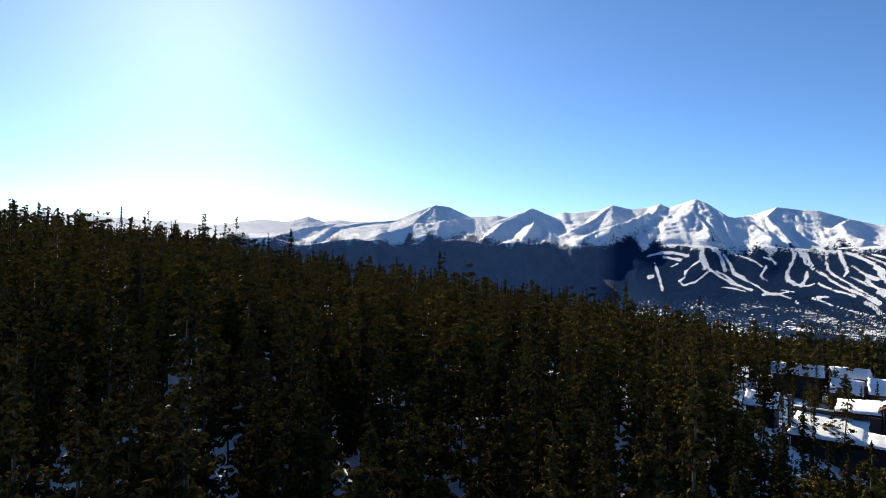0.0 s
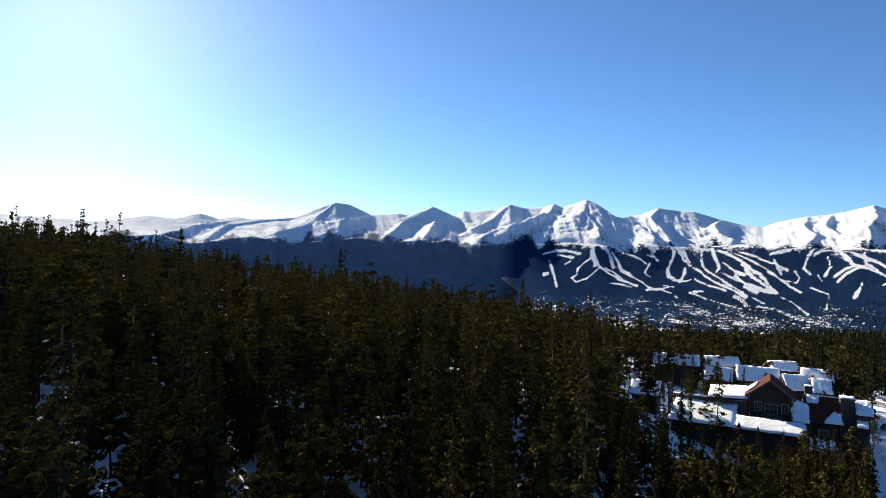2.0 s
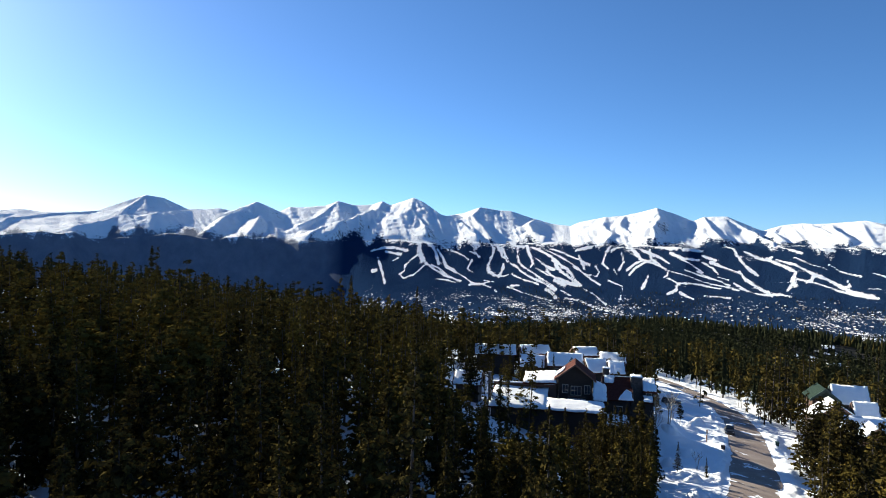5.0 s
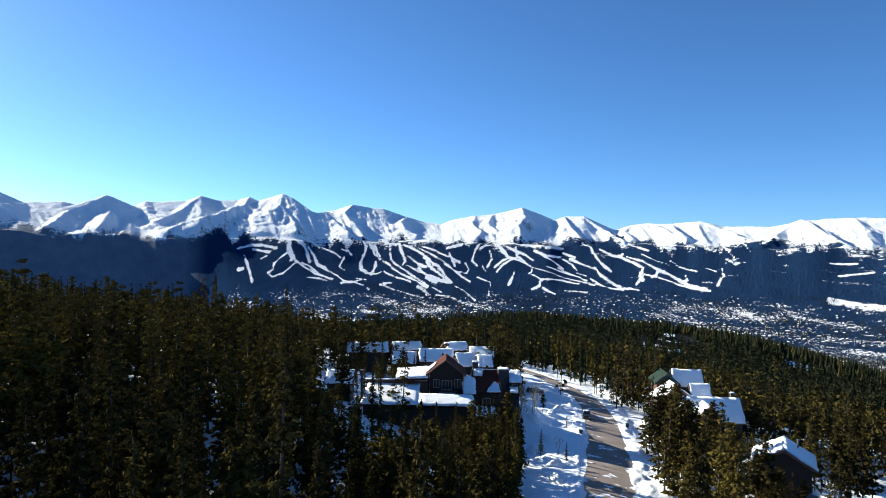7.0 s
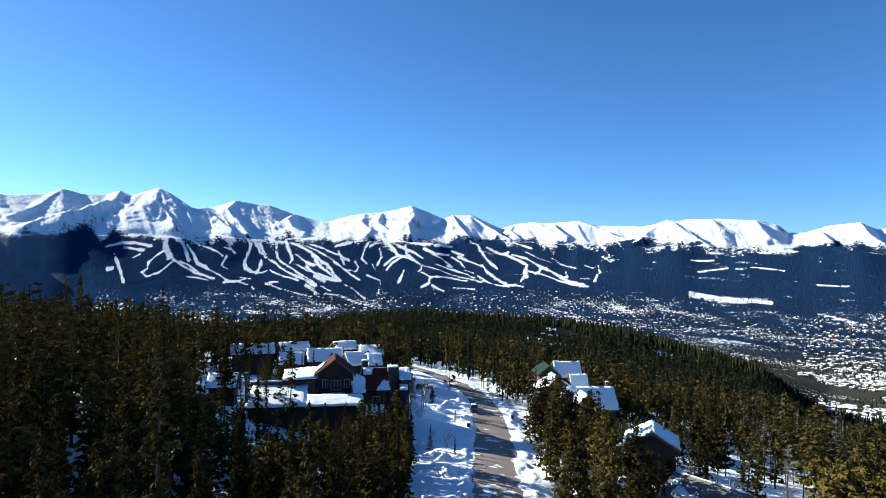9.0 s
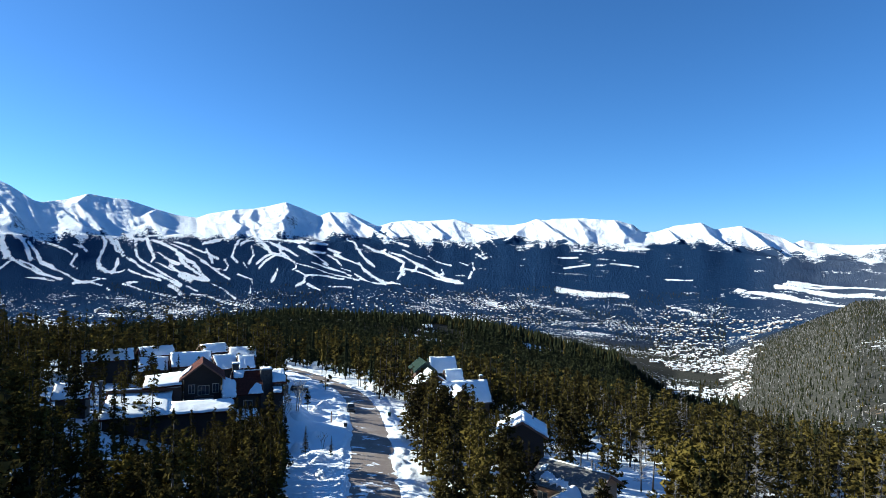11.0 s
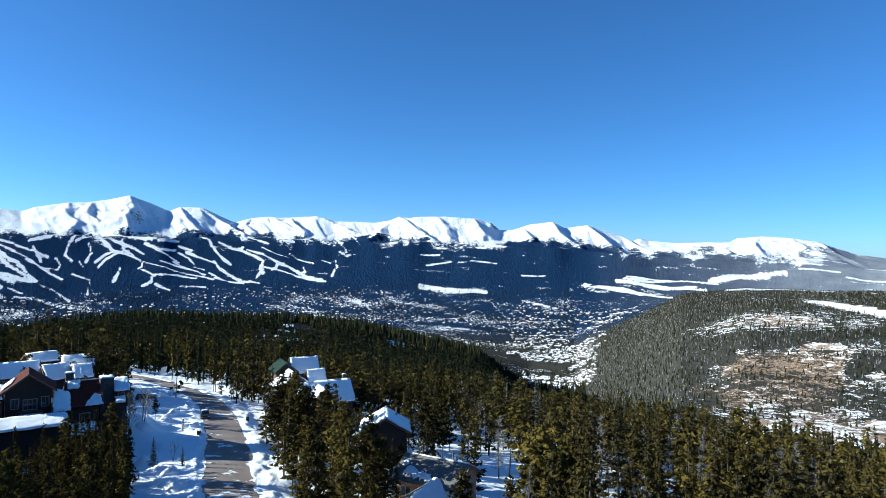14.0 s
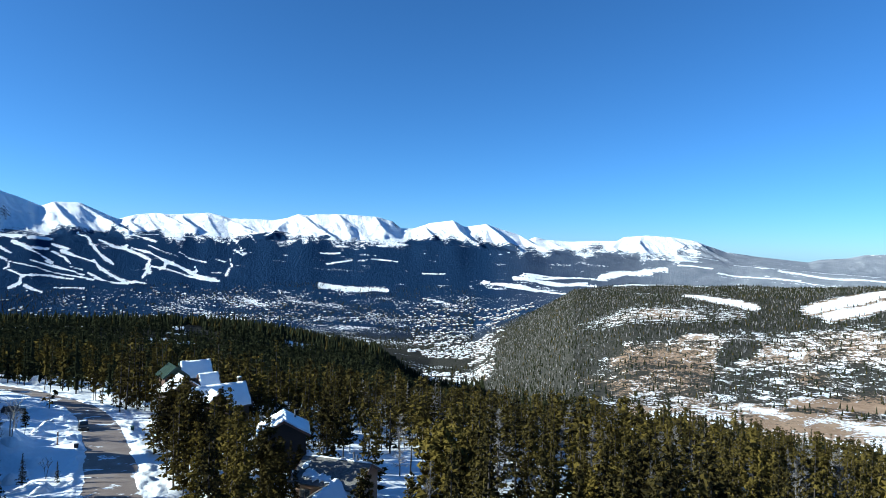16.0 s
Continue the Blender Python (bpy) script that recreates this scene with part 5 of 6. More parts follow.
def build_town():
    g = np.random.default_rng(12)
    xs, ys, turn, size = [], [], [], []

    def quarter(n, b0, b1, r0, r1, yaw, big, tight):
        b, r = g.uniform(b0, b1, n), g.uniform(r0, r1, n)
        x, y = spot(b, r)
        ca, sa = math.cos(math.radians(yaw)), math.sin(math.radians(yaw))
        u, v = x * ca + y * sa, -x * sa + y * ca
        u, v = u + g.normal(0, 3, n), np.round(v / (tight * 1.9)) * tight * 1.9 + g.normal(0, 0.6 * tight, n)
        keep = fractal(x / 130, y / 130, 3, 66) > -0.2
        u, v, n = u[keep], v[keep], int(keep.sum())
        xs.append(u * ca - v * sa)
        ys.append(u * sa + v * ca)
        turn.append(np.full(n, yaw) + g.choice([0, 90], n) + g.normal(0, 6, n))
        size.append(g.uniform(0.7, 1.25, n) * big)
    quarter(1000, 78.5, 84.6, 1260, 1880, 20, 4.6, 12)
    quarter(600, 77, 85.2, 1850, 2300, 20, 5.5, 18)
    quarter(320, 77, 88, 2300, 2950, 35, 7, 26)
    quarter(900, 46, 79, 2500, 3230, 10, 5.5, 24)
    quarter(110, 20, 47, 2650, 3080, 0, 7, 26)
    x, y, a, s = (np.concatenate(v) for v in (xs, ys, turn, size))
    z = land_xy(x, y)
    n = len(x)
    ca, sa = np.cos(np.radians(a)), np.sin(np.radians(a))
    L, W, H, R = s * g.uniform(0.6, 0.9, n), s * 0.45, s * g.uniform(0.35, 0.55, n), s * 0.28
    loc = []
    for px, py, pz in ((-1, -1, 0), (1, -1, 0), (1, 1, 0), (-1, 1, 0), (-1, -1, 1), (1, -1, 1), (1, 1, 1), (-1, 1, 1), (-1, 0, 2), (1, 0, 2),
                       (-1.08, -1.15, 3), (1.08, -1.15, 3), (1.08, 1.15, 3), (-1.08, 1.15, 3), (-1.08, 0, 4), (1.08, 0, 4)):
        hz = {0: -2 + 0 * H, 1: H, 2: H + R, 3: H + 0.1 * R, 4: H + R * 1.25}[pz]
        loc.append(np.stack([x + px * L * ca - py * W * sa, y + px * L * sa + py * W * ca, z + hz], -1))
    v = np.stack(loc, 1).reshape(-1, 3)
    walls = np.array([(0, 1, 5, 4), (1, 2, 6, 5), (2, 3, 7, 6), (3, 0, 4, 7)])
    roofs = np.array([(10, 11, 15, 14), (12, 13, 14, 15)])
    ends = np.array([(4, 8, 7), (5, 6, 9)])
    off = (np.arange(n) * 16)[:, None, None]
    quads = np.concatenate([(walls[None] + off).reshape(-1, 4), (roofs[None] + off).reshape(-1, 4)])
    tris = (ends[None] + off).reshape(-1, 3)
    mats = np.concatenate([np.zeros(n * 4), np.ones(n * 2), np.zeros(n * 2)])
    me = mesh_from("town_houses", v, quads, tris, mats=(TOWN_WALL, SNOW), mat_index=mats)
    tagged(new("town_houses", me), "small far town houses with snowy roofs in the valley", "town", kind="stuff")


build_town()
# ---- conifers ----


def rng_tree(seed):
    return np.random.default_rng(seed)


def crown_shape(kind, t):
    """Reach of the boughs at the fraction t of the crown's height."""
    if kind == "spruce":
        return (1 - t) ** 1.0 * (0.75 + 0.25 * np.minimum(t * 8, 1)) + 0.04
    return np.sqrt(np.clip(1 - (2 * t - 0.85) ** 2 / 1.5, 0.02, 1)) * (1 - 0.55 * t ** 2)


def conifer(kind, seed, height, reach, clear, boughs, clumps, size, bare=False):
    """Arrays of a tree: trunk (verts, quads) and crown (verts, triangles of pointed sprays)."""
    g = rng_tree(seed)
    sides = 6 if boughs > 90 else 3
    rings = 5 if boughs > 90 else 3
    hs = np.linspace(0, height, rings)
    rad = height * 0.011 * (1 - hs / height) + 0.02
    bend = np.cumsum(g.normal(0, 0.05, (rings, 2)), 0) * height / 16
    bend[0] = 0
    ang = np.arange(sides) * 2 * np.pi / sides
    tv = np.stack([bend[:, None, 0] + rad[:, None] * np.cos(ang), bend[:, None, 1] + rad[:, None] * np.sin(ang), np.repeat(hs[:, None], sides, 1)], -1)
    tv[0, :, 2] -= 1.2
    ti = np.arange(rings * sides).reshape(rings, sides)
    tq = np.stack([ti[:-1], np.roll(ti, -1, 1)[:-1], np.roll(ti, -1, 1)[1:], ti[1:]], -1).reshape(-1, 4)
    f = np.sort(g.uniform(0, 1, boughs) ** 0.9)
    f[-3:] = (0.96, 0.98, 1.0)
    z0 = height * (clear + (1 - clear) * f)
    turn = np.arange(boughs) * 2.4 + g.normal(0, 0.4, boughs)
    length = reach * crown_shape(kind, f) * g.uniform(0.55, 1.2, boughs)
    droop = g.uniform(-0.45, 0.05, boughs) if kind == "spruce" else g.uniform(-0.15, 0.45, boughs)
    ax = np.stack([np.interp(z0, hs, bend[:, 0]), np.interp(z0, hs, bend[:, 1]), z0], -1)
    out = np.stack([np.cos(turn), np.sin(turn), droop], -1)
    out /= np.linalg.norm(out, axis=1)[:, None]
    cv = []
    bits = 1 if bare else 8 if boughs > 90 else 14 if boughs > 50 else 6 if boughs > 30 else 4 if boughs > 25 else 2 if boughs > 15 else 1
    for c in range(clumps):
        s = (c + 0.75 + g.uniform(-0.25, 0.25, boughs)) / clumps
        centre = ax + out * (length * s)[:, None] + g.normal(0, 0.04 * reach, (boughs, 3))
        R = (size * g.uniform(0.7, 1.3, boughs) * np.clip(length / reach + 0.4, 0.42, 1.2))[:, None]
        if bare:
            dirn = out + g.normal(0, 0.45, (boughs, 3)) + (0, 0, 0.4)
            dirn /= np.linalg.norm(dirn, axis=1)[:, None]
            side = np.cross(dirn, (0.1, 0.2, 1.0))
            cv.append(np.stack([centre - dirn * R * 0.25 + side * R * 0.05, centre + dirn * R * 0.75, centre - dirn * R * 0.25 - side * R * 0.05], 1))
            continue
        for _ in range(bits):
            # short needle sprays over the tuft, each facing away from its middle
            n = g.normal(0, 1, (boughs, 3)) + (0, 0, 0.25)
            n /= np.linalg.norm(n, axis=1)[:, None]
            p = centre + n * R * (0.8, 0.8, 0.5) + out * (R * g.uniform(-0.3, 0.3, (boughs, 1)))
            t1 = np.cross(n, out + g.normal(0, 0.35, (boughs, 3)))
            t1 /= np.linalg.norm(t1, axis=1)[:, None] + 1e-6
            t2 = np.cross(t1, n)
            e = R * g.uniform(0.6, 1.05, (boughs, 1)) * (0.92 if bits > 6 else 1.05 if bits > 3 else 1.35)
            cv.append(np.stack([p + t1 * e * 0.62 - t2 * e * 0.5, p + t2 * e, p - t1 * e * 0.62 - t2 * e * 0.5], 1))
    cv = np.concatenate(cv).reshape(-1, 3)
    cq = np.arange(len(cv)).reshape(-1, 3)
    if not bare and boughs <= 24:
        # the dense inner boughs of far trees: uneven skirts round the trunk
        n, tiers = 5, 3
        for k in range(tiers):
            f0 = k / tiers
            h0, h1 = height * (clear + (1 - clear) * f0), height * (clear + (1 - clear) * min(f0 + 1.5 / tiers, 1))
            a = np.arange(n) * 2 * np.pi / n + k * 0.8
            rr = 0.42 * reach * crown_shape(kind, min(f0 + 0.05, 1.0)) * g.uniform(0.6, 1.15, n)
            cx, cy = np.interp(h0, hs, bend[:, 0]), np.interp(h0, hs, bend[:, 1])
            ring = np.stack([cx + rr * np.cos(a), cy + rr * np.sin(a), h0 + g.uniform(-0.25, 0.25, n) * height / 16], -1)
            tip = np.array([[np.interp(h1, hs, bend[:, 0]), np.interp(h1, hs, bend[:, 1]), h1]])
            m = len(cv)
            cv = np.concatenate([cv, ring, tip])
            cq = np.concatenate([cq, [(m + i, m + (i + 1) % n, m + n) for i in range(n)]])
    return tv.reshape(-1, 3), tq, cv, cq


def cone_tree(seed, height, reach, mat=1):
    """A far conifer: two ragged skirts on a short stem."""
    g = rng_tree(seed)
    cv, cq = [], []
    for z0, z1, k in ((0.08, 0.72, 1.0), (0.45, 1.0, 0.62)):
        ring = [(reach * k * g.uniform(0.75, 1.2) * math.cos(i * 1.2566), reach * k * g.uniform(0.75, 1.2) * math.sin(i * 1.2566), height * (z0 + g.uniform(-0.04, 0.05))) for i in range(5)]
        n = len(cv)
        cv += ring + [(g.uniform(-0.2, 0.2), g.uniform(-0.2, 0.2), height * z1)]
        cq += [(n + i, n + (i + 1) % 5, n + 5) for i in range(5)]
    tv = np.array([(-0.12, -0.12, -1), (0.12, -0.12, -1), (0.12, 0.12, height * 0.3), (-0.12, 0.12, height * 0.3)])
    return tv, np.array([(0, 1, 2, 3)]), np.array(cv), np.array(cq), mat


def split_quads(q):
    """Quads as pairs of triangles; triangles as they are."""
    if q.shape[1] == 3:
        return q
    t = np.concatenate([q[:, [0, 1, 2]], q[:, [0, 2, 3]]])
    return t


def tree_meshes(kind, seed, height, reach, clear, boughs, clumps, size, bare=False):
    tv, tq, cv, cq = conifer(kind, seed, height, reach, clear, boughs, clumps, size, bare)
    trunk = mesh_from("trunk", tv, tq, mats=(DEADWOOD if bare else BARK,), smooth=True)
    crown = mesh_from("crown", cv, tris=split_quads(cq), mats=(DEADWOOD if bare else NEEDLES,))
    return trunk, crown


def tree_thing(name, trunk, crown, label):
    base = tagged(new(name), label, "tree", "trees of the mountain forest")
    for part_name, me in (("trunk", trunk), ("crown", crown)):
        new(part_name, me).parent = base
    return base


def open_ground(x, y):
    """True where no tree stands: street, houses, yards and the clearing on the slope."""
    b, r = np.degrees(np.arctan2(x, y)), np.hypot(x, y)
    free = road_distance(x, y) < 6.5
    free |= (np.abs(b + 22.8) < 85 / r) & (r > 40) & (r < 100)
    free |= (b > 44.3) & (b < np.where(r < 115, 56.2, 54.6)) & (r < np.where(b < 47.5, 225, 165))
    free |= (b > 70) & (b < 82) & (r > 92) & (r < 135) & (fractal(x / 11, y / 11, 2, 17) < 0.12)
    free |= (b > 60) & (b < 92) & (r > 60) & (r < 150) & (fractal(x / 9, y / 9, 2, 19) < -0.18)
    for cx, cy, rad in CLEARINGS:
        free |= np.hypot(x - cx, y - cy) < rad
    return free


# Highest angle of sight of treetops in front of the houses: bearing, angle for trees nearer than 114 m, and than 158 m.
TOPS = [(24, 20, 20), (25.2, -9, -9), (26.2, -12.8, -11.5), (29, -13.6, -10.6), (30.2, -15, -9.2), (33, -15.6, -10), (38.5, -15.3, -10.6), (40, -14.2, -10.6), (44.5, -14.2, -10.5), (54.6, -11.6, -10.2), (55.5, -11.4, -12), (59, -11.6, -12.5),
        (62.4, -12.6, -12.8), (63.2, -18, -13.5), (65.4, -18.5, -13.8), (66, -23, -13.8), (68.6, -25, -12.5), (74, -25, -11.8), (76, -20, -11.4), (78, -12.5, -11), (80, 20, 20)]



# Outline of the near forest: bearing, angle of sight.
FOREST_EDGE = [(-50, 5), (-36, 3.5), (-28, 2.3), (-21, 1.7), (-14.5, 0.1), (0, -1.9), (16, -3.8), (29.5, -5.9), (33, -6), (38, 20), (58, 20), (62, -9), (75, -10.8), (82, -12.3), (96, -12.6), (105, -13.1), (112, -13.6), (120, -14)]


def head_room(x, y, z):
    """Height that a tree may have at a spot."""
    b, r = np.degrees(np.arctan2(x, y)), np.hypot(x, y)
    tb, near_top, far_top = np.array(TOPS).T
    lim = np.where(r < np.interp(b, (64, 68.5, 69.5, 77), (114, 96, 82, 82)), np.interp(b, tb, near_top), np.where(r < 158, np.interp(b, tb, far_top), 20.0))
    lim = np.minimum(lim, np.where(r < 430, np.interp(b, *np.array(FOREST_EDGE).T), 20.0))
    return np.where(lim > 10, 99.0, EYE + r * np.tan(np.radians(lim)) - z)


def plant_spots(r0, r1, gap, b0=-43, b1=119, seed=1, keep=1.0):
    g = rng_tree(seed)
    m = int(r1 / gap) + 2
    i, j = np.meshgrid(np.arange(-m, m), np.arange(-m, m))
    x = (i + 0.5 * (j % 2) + g.uniform(-0.42, 0.42, i.shape)).ravel() * gap
    y = (j * 0.9 + g.uniform(-0.4, 0.4, i.shape)).ravel() * gap
    b, r = np.degrees(np.arctan2(x, y)), np.hypot(x, y)
    ok = (r >= r0) & (r < r1) & (b > b0) & (b < b1) & (g.uniform(0, 1, x.shape) < keep)
    return x[ok], y[ok]


def forest_mesh(name, spots, shapes, scale_range, seed, tilt=0.03, tones=(0, 1)):
    """One mesh of many trees: each a turned and scaled copy of one of the shapes."""
    g = rng_tree(seed)
    x, y = spots
    z = land_xy(x, y)
    vs, fs, ms, tints, base = [], [], [], [], 0
    pick = g.integers(0, len(shapes), len(x))
    for s, (tv, tq, cv, cq, mat) in enumerate(shapes):
        who = np.where(pick == s)[0]
        if not len(who):
            continue
        v0 = np.concatenate([tv, cv])
        f0 = np.concatenate([split_quads(tq), split_quads(cq) + len(tv)])
        m0 = np.concatenate([np.full(len(split_quads(tq)), 0), np.full(len(split_quads(cq)), mat)])
        a, k = g.uniform(0, 6.28, len(who)), g.uniform(*scale_range, len(who))
        room = head_room(x[who], y[who], z[who]) * g.uniform(0.58, 1.04, len(who)) * np.where(g.uniform(0, 1, len(who)) < 0.07, 1.25, 1.0) / v0[:, 2].max()
        k = np.minimum(k, room)
        fits = k > 0.3
        who, a, k = who[fits], a[fits], k[fits]
        ca, sa = np.cos(a) * k, np.sin(a) * k
        wide = g.uniform(0.8, 1.4, len(who))
        lean = g.normal(0, tilt, (len(who), 2))
        vx = (v0[None, :, 0] * ca[:, None] - v0[None, :, 1] * sa[:, None]) * wide[:, None] + x[who][:, None] + lean[:, :1] * v0[None, :, 2]
        vy = (v0[None, :, 0] * sa[:, None] + v0[None, :, 1] * ca[:, None]) * wide[:, None] + y[who][:, None] + lean[:, 1:] * v0[None, :, 2]
        vz = v0[None, :, 2] * k[:, None] + z[who][:, None]
        vs.append(np.stack([vx, vy, vz], -1).reshape(-1, 3))
        fs.append((f0[None] + (base + np.arange(len(who)) * len(v0))[:, None, None]).reshape(-1, 3))
        ms.append(np.tile(m0, len(who)))
        tints.append(np.repeat(g.uniform(*tones, len(who)), len(v0)))
        base += len(who) * len(v0)
    me = mesh_from(name, np.concatenate(vs), tris=np.concatenate(fs), mats=(BARK, NEEDLES, DEADWOOD, SHADED_NEEDLES), mat_index=np.concatenate(ms))
    point_values(me, "tint", np.concatenate(tints))
    return me


STREET_TREES = [(46.0, 106, 4.6, 0), (46.1, 144, 5, 2), (56.2, 106, 13, 2), (57.1, 103, 14.5, 0), (57.9, 109, 15, 2), (58.6, 104, 14, 3), (59.3, 108, 13.5, 0), (60.4, 112, 13, 2),
                (61.3, 104, 13, 0), (62.2, 96, 12, 3), (64.5, 84, 12.5, 2), (65.9, 88, 9, 0), (67.6, 92, 6.5, 0), (55.6, 128, 14, 0), (56.6, 132, 13.5, 2), (58.3, 126, 12, 0), (72.9, 70, 9, 3), (69.3, 118, 13, 2), (70.2, 122, 13, 0), (71.1, 117, 12, 3),
                (41.3, 82, 11.5, 0), (43.4, 78, 11, 4), (40.4, 88, 10.5, 1), (48.3, 104, 3.2, 0), (28.6, 142, 12, 0), (36.8, 160, 9, 2), (34.2, 146, 9, 0), (54.0, 178, 5, 0), (55.1, 181, 6, 1), (53.4, 186, 4, 0), (42.9, 84, 9.5, 4), (43.5, 90, 9, 0),
                (42.2, 92, 10, 1), (30.4, 104, 11, 4), (31.2, 100, 10.5, 0), (34.9, 104, 9, 1), (38.6, 98, 8, 4), (27.6, 110, 12, 2), 
                (29.4, 148, 12, 2), (31.3, 151, 11, 0), (33.2, 152, 10, 2), (35.2, 156, 9.5, 0), (16.55, 190, 21, 4), (22.55, 190, 20, 4), (-21.1, 232, 20, 4), (-27.5, 240, 18, 4),
                (-13.8, 212, 19, 1), (-0.3, 205, 20, 1), (-33.2, 245, 16, 4)]
# young trees between the lodge and the yard, and in front of the cabin
YARD_TREES = [(40.8, 96, 11.5, 0), (41.7, 100, 11.5, 4), (43.0, 98, 11, 1), (39.8, 90, 11, 4), (43.9, 95, 10.5, 0), (41.2, 88, 11, 1), (38.2, 92, 10.5, 0), (36.4, 96, 9.5, 4), (43.8, 86, 11, 4),
              (42.4, 80, 11.5, 1), (63.8, 86, 10.5, 2), (65.4, 80, 9, 3), (66.9, 84, 7, 0), (64.7, 78, 8.5, 2), (62.9, 80, 11, 0), (65.6, 90, 9, 2), (66.5, 92, 8, 0), (67.3, 94, 7, 2), (36.5, 72, 9.5, 0),
              (35, 74, 9.5, 4), (37.8, 73, 9, 1), (33.5, 76, 9.5, 0), (39, 70, 9.5, 4), (40.5, 72, 10, 0), (41.8, 70, 10, 1), (43, 72, 10.5, 4), (38.4, 78, 10, 0),
              (39.3, 76.1, 8.4, 0), (38.4, 79.2, 8.9, 1), (37.7, 82.4, 9.4, 4), (41.5, 81.9, 8.4, 0), (40.6, 85, 8.9, 1), (39.8, 88.2, 9.4, 4), (43.4, 87.9, 8.4, 0), (42.5, 91, 8.9, 1), (41.7, 94, 9.4, 4), (44.2, 97, 8.4, 1)]


def build_forest():
    near = [tree_meshes("spruce", 11, 17, 2.85, 0.05, 100, 3, 0.35), tree_meshes("spruce", 12, 15, 2.5, 0.08, 100, 3, 0.35),
            tree_meshes("pine", 13, 15.5, 2.5, 0.3, 98, 3, 0.37), tree_meshes("pine", 14, 13.5, 2.6, 0.24, 98, 3, 0.37), tree_meshes("spruce", 15, 18.5, 2.8, 0.06, 100, 3, 0.35)]
    dead = tree_meshes("pine", 16, 13, 1.5, 0.2, 90, 4, 0.8, True)
    x, y = plant_spots(20, 85, 4.4, seed=5)
    ok = ~open_ground(x, y)
    x, y = x[ok], y[ok]
    ok = head_room(x, y, land_xy(x, y)) > 5.5
    x, y = x[ok], y[ok]
    order = np.argsort(np.hypot(x, y))[:260]
    x, y = x[order], y[order]
    edge = float(np.hypot(x, y).max())
    z = land_xy(x, y)
    g = rng_tree(77)
    masters = {}
    for px, py, pz in zip(x, y, z):
        b = math.degrees(math.atan2(px, py))
        k = int(g.integers(0, 5))
        is_dead = b > 75 and g.uniform() < 0.16
        key = "dead" if is_dead else k
        m = pose(px, py, pz, 0, 0, float(g.uniform(0, 360))) @ Matrix.Diagonal((1, 1, 1, 1))
        size = min(float(g.uniform(0.6, 1.15)), float(head_room(px, py, pz)) * float(g.uniform(0.65, 1.05)) / 16.0)
        if size < 0.3:
            continue
        if key not in masters:
            if is_dead:
                masters[key] = tree_thing("dead_pine_tree", *dead, "dead grey leafless pine standing among living conifers")
            elif k in (2, 3):
                masters[key] = tree_thing("pine_tree", *near[k], "dark green lodgepole pine with bare lower trunk in snow")
            else:
                masters[key] = tree_thing("spruce_tree", *near[k], "dark olive green pointed spruce standing in snow")
            t = masters[key]
        else:
            t = copy_thing(masters[key], m)
        t.matrix_basis = m @ Matrix.Diagonal((size, size, size, 1))
    # trees that stand alone beside the street and the houses: bearing, distance, height, kind
    for pb, pr, ph, k in STREET_TREES + YARD_TREES:
        px, py = (float(v) for v in spot(pb, pr))
        pz = float(land_xy(np.array([px]), np.array([py]))[0])
        size = ph / (17, 15, 15.5, 13.5, 18.5)[k]
        t = copy_thing(masters[k], pose(px, py, pz))
        t.matrix_basis = pose(px, py, pz, 0, 0, pb * 40) @ Matrix.Diagonal((size, size, size, 1))
    fine = [(*conifer("spruce", 21, 17, 2.8, 0.06, 72, 2, 0.37), 1), (*conifer("spruce", 22, 14, 2.45, 0.1, 68, 2, 0.36), 1), (*conifer("pine", 23, 15, 2.5, 0.3, 64, 2, 0.42), 1),
            (*conifer("spruce", 24, 18, 2.75, 0.08, 74, 2, 0.37), 1), (*conifer("pine", 25, 13, 2.6, 0.26, 62, 2, 0.43), 1)]
    mid = [(*conifer("spruce", 26, 17, 2.7, 0.06, 42, 2, 0.46), 1), (*conifer("spruce", 27, 14, 2.1, 0.1, 40, 2, 0.44), 1), (*conifer("pine", 28, 15, 2.4, 0.3, 38, 2, 0.5), 1),
           (*conifer("spruce", 29, 18, 2.6, 0.08, 42, 2, 0.46), 1), (*conifer("pine", 30, 13, 2.5, 0.24, 38, 2, 0.5), 1)]
    upper = [(*conifer("spruce", 31, 17, 2.6, 0.06, 30, 2, 0.6), 1), (*conifer("spruce", 32, 14, 2.1, 0.1, 28, 2, 0.58), 1), (*conifer("pine", 33, 15, 2.4, 0.3, 28, 2, 0.64), 1),
             (*conifer("spruce", 34, 18, 2.6, 0.08, 30, 2, 0.6), 1), (*conifer("pine", 35, 13, 2.5, 0.24, 28, 2, 0.64), 1)]
    x, y = plant_spots(edge, 200, 4.4, seed=6)
    x2, y2 = plant_spots(58, 107, 4.8, 25.5, 44, seed=12)  # young growth below the lodge
    x, y = np.r_[x, x2], np.r_[y, y2]
    ok = ~open_ground(x, y)
    grey = (np.degrees(np.arctan2(x, y)) > 72) & (np.random.default_rng(21).uniform(0, 1, len(x)) < 0.16) & ok
    snags = [(*conifer("pine", 61, 13, 1.5, 0.15, 52, 5, 1.3, True), 2), (*conifer("spruce", 62, 15, 1.3, 0.1, 56, 5, 1.2, True), 2)]
    tagged(new("dead_trees", forest_mesh("dead_trees", (x[grey], y[grey]), snags, (0.6, 1.05), 36)), "grey dead pines scattered through the living forest", "forest", kind="stuff")
    ok &= ~grey
    close = np.hypot(x, y) < 88
    tagged(new("forest", forest_mesh("forest", (x[ok & close], y[ok & close]), fine, (0.55, 1.18), 30)), "dense dark olive conifers on the near snowy slope", "forest", kind="stuff")
    ok &= ~close
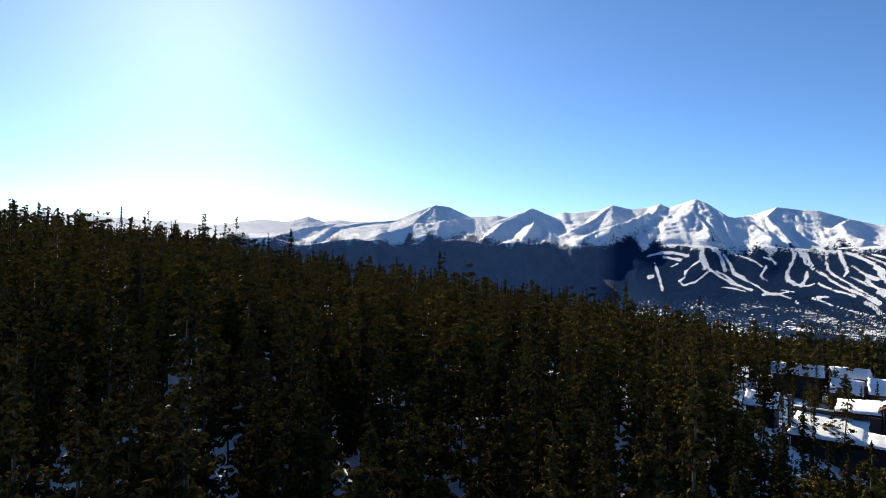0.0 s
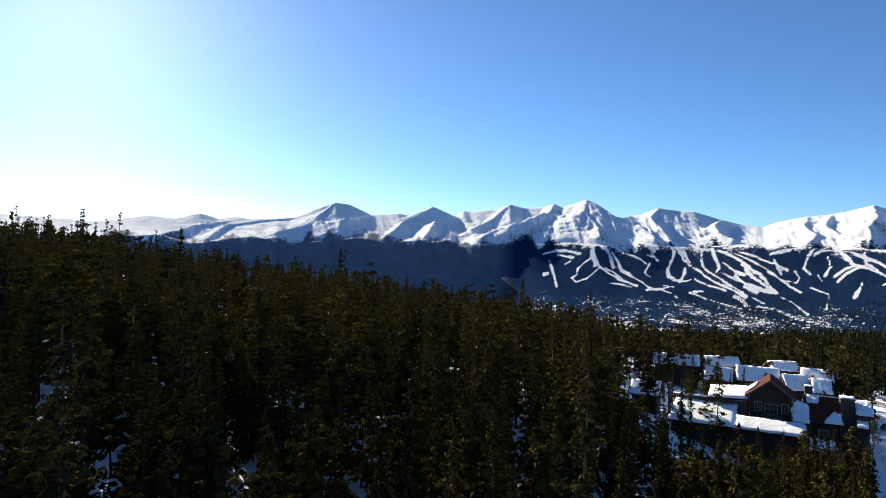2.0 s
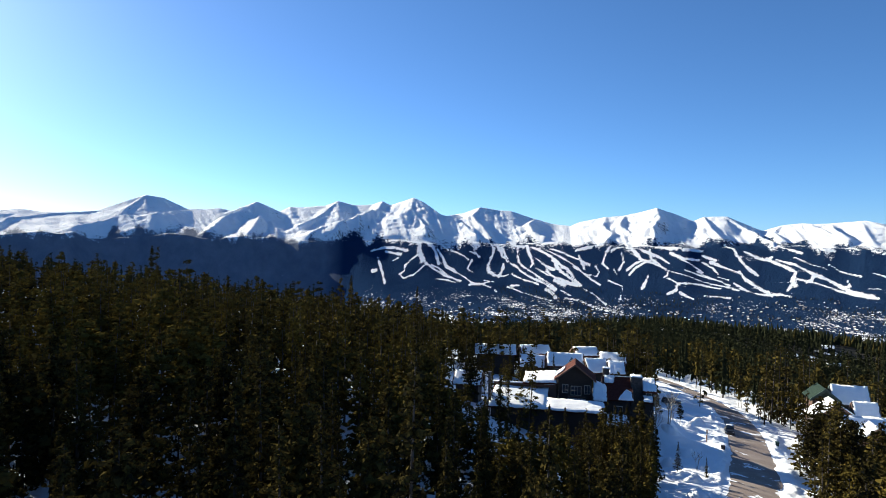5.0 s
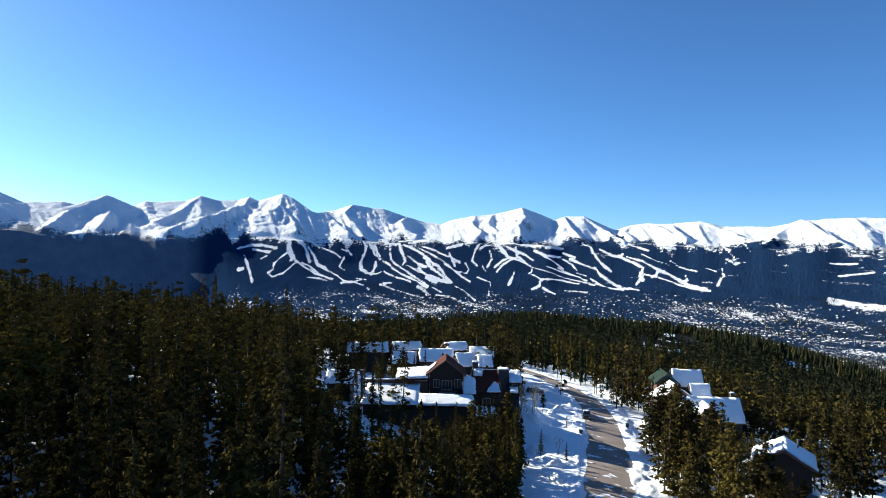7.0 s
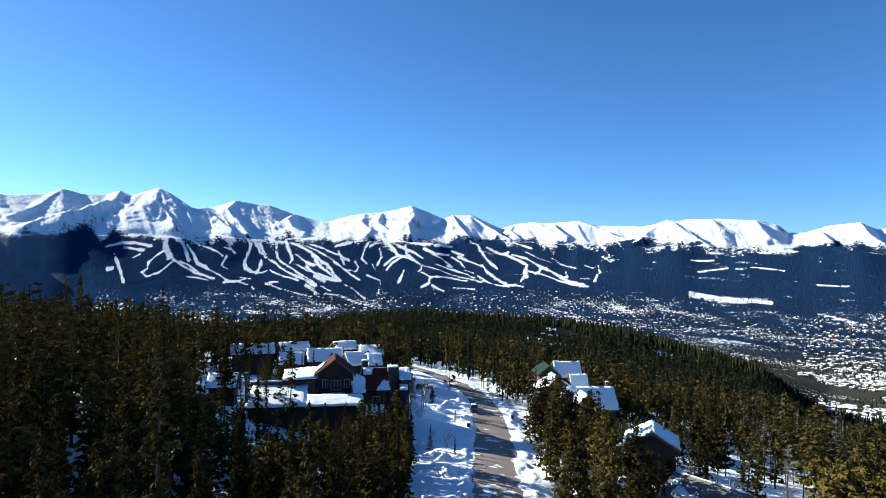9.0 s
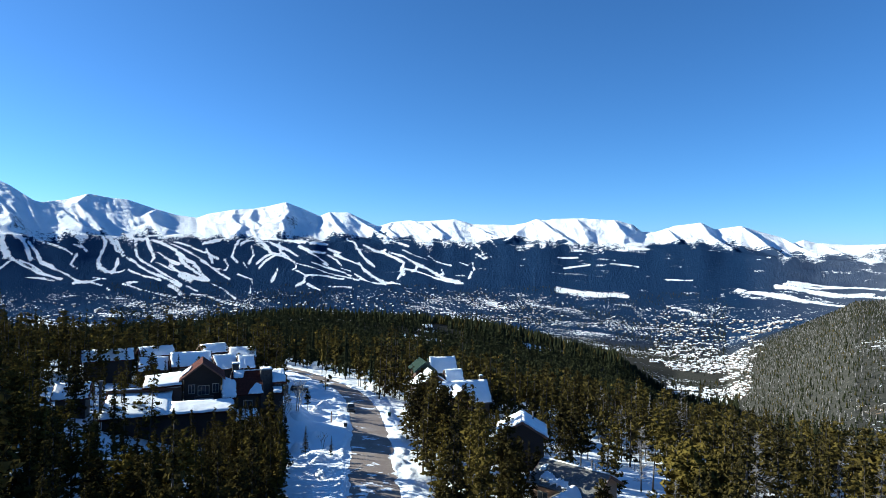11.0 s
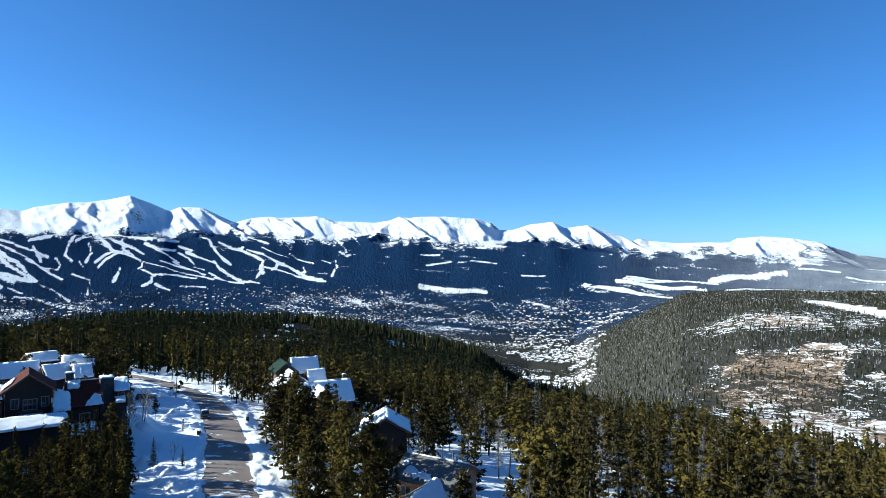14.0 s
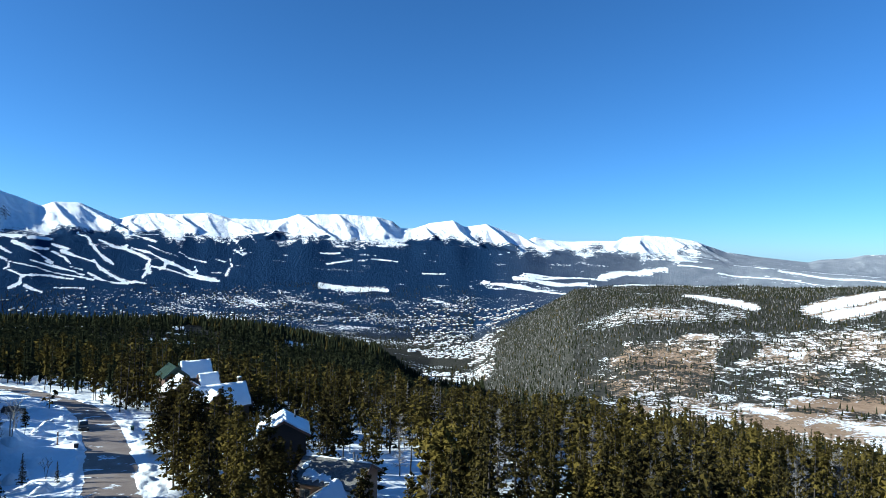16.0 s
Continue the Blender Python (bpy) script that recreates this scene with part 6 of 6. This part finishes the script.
    back = ok & (np.hypot(x, y) > 128)
    tagged(new("forest", forest_mesh("forest", (x[back], y[back]), upper, (0.5, 1.25), 38, tones=(0, 0.7))), "dense dark conifers higher on the hillside", "forest", kind="stuff")
    ok &= ~back
    tagged(new("forest", forest_mesh("forest", (x[ok], y[ok]), mid, (0.5, 1.25), 31, tones=(0, 0.7))), "dense dark conifer forest on the snowy hillside", "forest", kind="stuff")
    far = [(*conifer("spruce", 41, 16, 2.3, 0.06, 24, 2, 0.68), 3), (*conifer("spruce", 42, 14, 2.0, 0.1, 22, 2, 0.66), 3), (*conifer("pine", 43, 14, 2.3, 0.3, 22, 2, 0.72), 1)]
    x, y = plant_spots(200, 420, 6.4, seed=7)
    b, r = np.degrees(np.arctan2(x, y)), np.hypot(x, y)
    ok = ~open_ground(x, y) & ((r < 320) | ((b > 24) & (b < 80)))
    tagged(new("far_forest", forest_mesh("far_forest", (x[ok], y[ok]), far, (0.45, 1.25), 32, tones=(0, 0.5))), "far part of the dark conifer forest", "forest", kind="stuff")
    tiny = [cone_tree(51, 15, 2.2, 3), cone_tree(52, 13, 1.9, 3), cone_tree(53, 16, 2.5, 3), cone_tree(56, 12, 2.3, 1)]
    bare = [cone_tree(54, 12, 1.6, 2), cone_tree(55, 10, 1.4, 2)]
    x, y = plant_spots(420, 1300, 7.6, 28, 84, seed=8, keep=0.92)
    ok = fractal(x / 60, y / 60, 3, 91) > -0.4
    for cb, cr, rad in GLADES:
        gx, gy = spot(cb, cr)
        ok &= np.hypot(x - gx, (y - gy)) > rad
    # spruce and pine alike take the needles with painted shade (slot 3)
    ragged = [(*conifer("spruce", 44, 15, 2.3, 0.05, 14, 2, 1.3), 3), (*conifer("spruce", 45, 13, 2.0, 0.08, 14, 2, 1.2), 3), (*conifer("pine", 46, 14, 2.3, 0.25, 14, 2, 1.3), 3)]
    front = ok & (np.hypot(x, y) < 820)
    tagged(new("shoulder_forest", forest_mesh("shoulder_forest", (x[front], y[front]), ragged, (0.5, 1.3), 37, tones=(0, 0.3))), "dark ragged conifers on the shoulder below the street", "forest", kind="stuff")
    ok &= ~front
    tagged(new("shoulder_forest", forest_mesh("shoulder_forest", (x[ok], y[ok]), tiny, (0.55, 1.35), 33, tones=(0, 0.35))), "dark conifer forest on the lower shoulder", "forest", kind="stuff")
    x, y = plant_spots(600, 2250, 7.4, 84, 119, seed=9, keep=1.0)
    b, r = np.degrees(np.arctan2(x, y)), np.hypot(x, y)
    dens = land_cover(b, r, x, y, land_xy(x, y))
    ok = np.random.default_rng(3).uniform(0, 1, len(x)) < np.interp(dens, (-0.9, -0.5, 0.1, 0.7), (0.0, 0.12, 0.45, 1.0))
    ok &= r > 620
    tagged(new("hill_forest", forest_mesh("hill_forest", (x[ok], y[ok]), tiny + bare, (0.24, 0.52), 34, tones=(0, 0.4))), "broken conifer wood on the hill across the gulch", "forest", kind="stuff")
    x, y = plant_spots(1350, 3250, 16, 30, 83, seed=10, keep=0.9)
    ok = fractal(x / 110, y / 150, 3, 95) + np.random.default_rng(8).uniform(-0.4, 0.4, len(x)) > 0.08
    tagged(new("valley_trees", forest_mesh("valley_trees", (x[ok], y[ok]), tiny, (0.5, 0.95), 35, tones=(0, 0.3))), "conifers scattered through the valley town", "forest", kind="stuff")


build_forest()
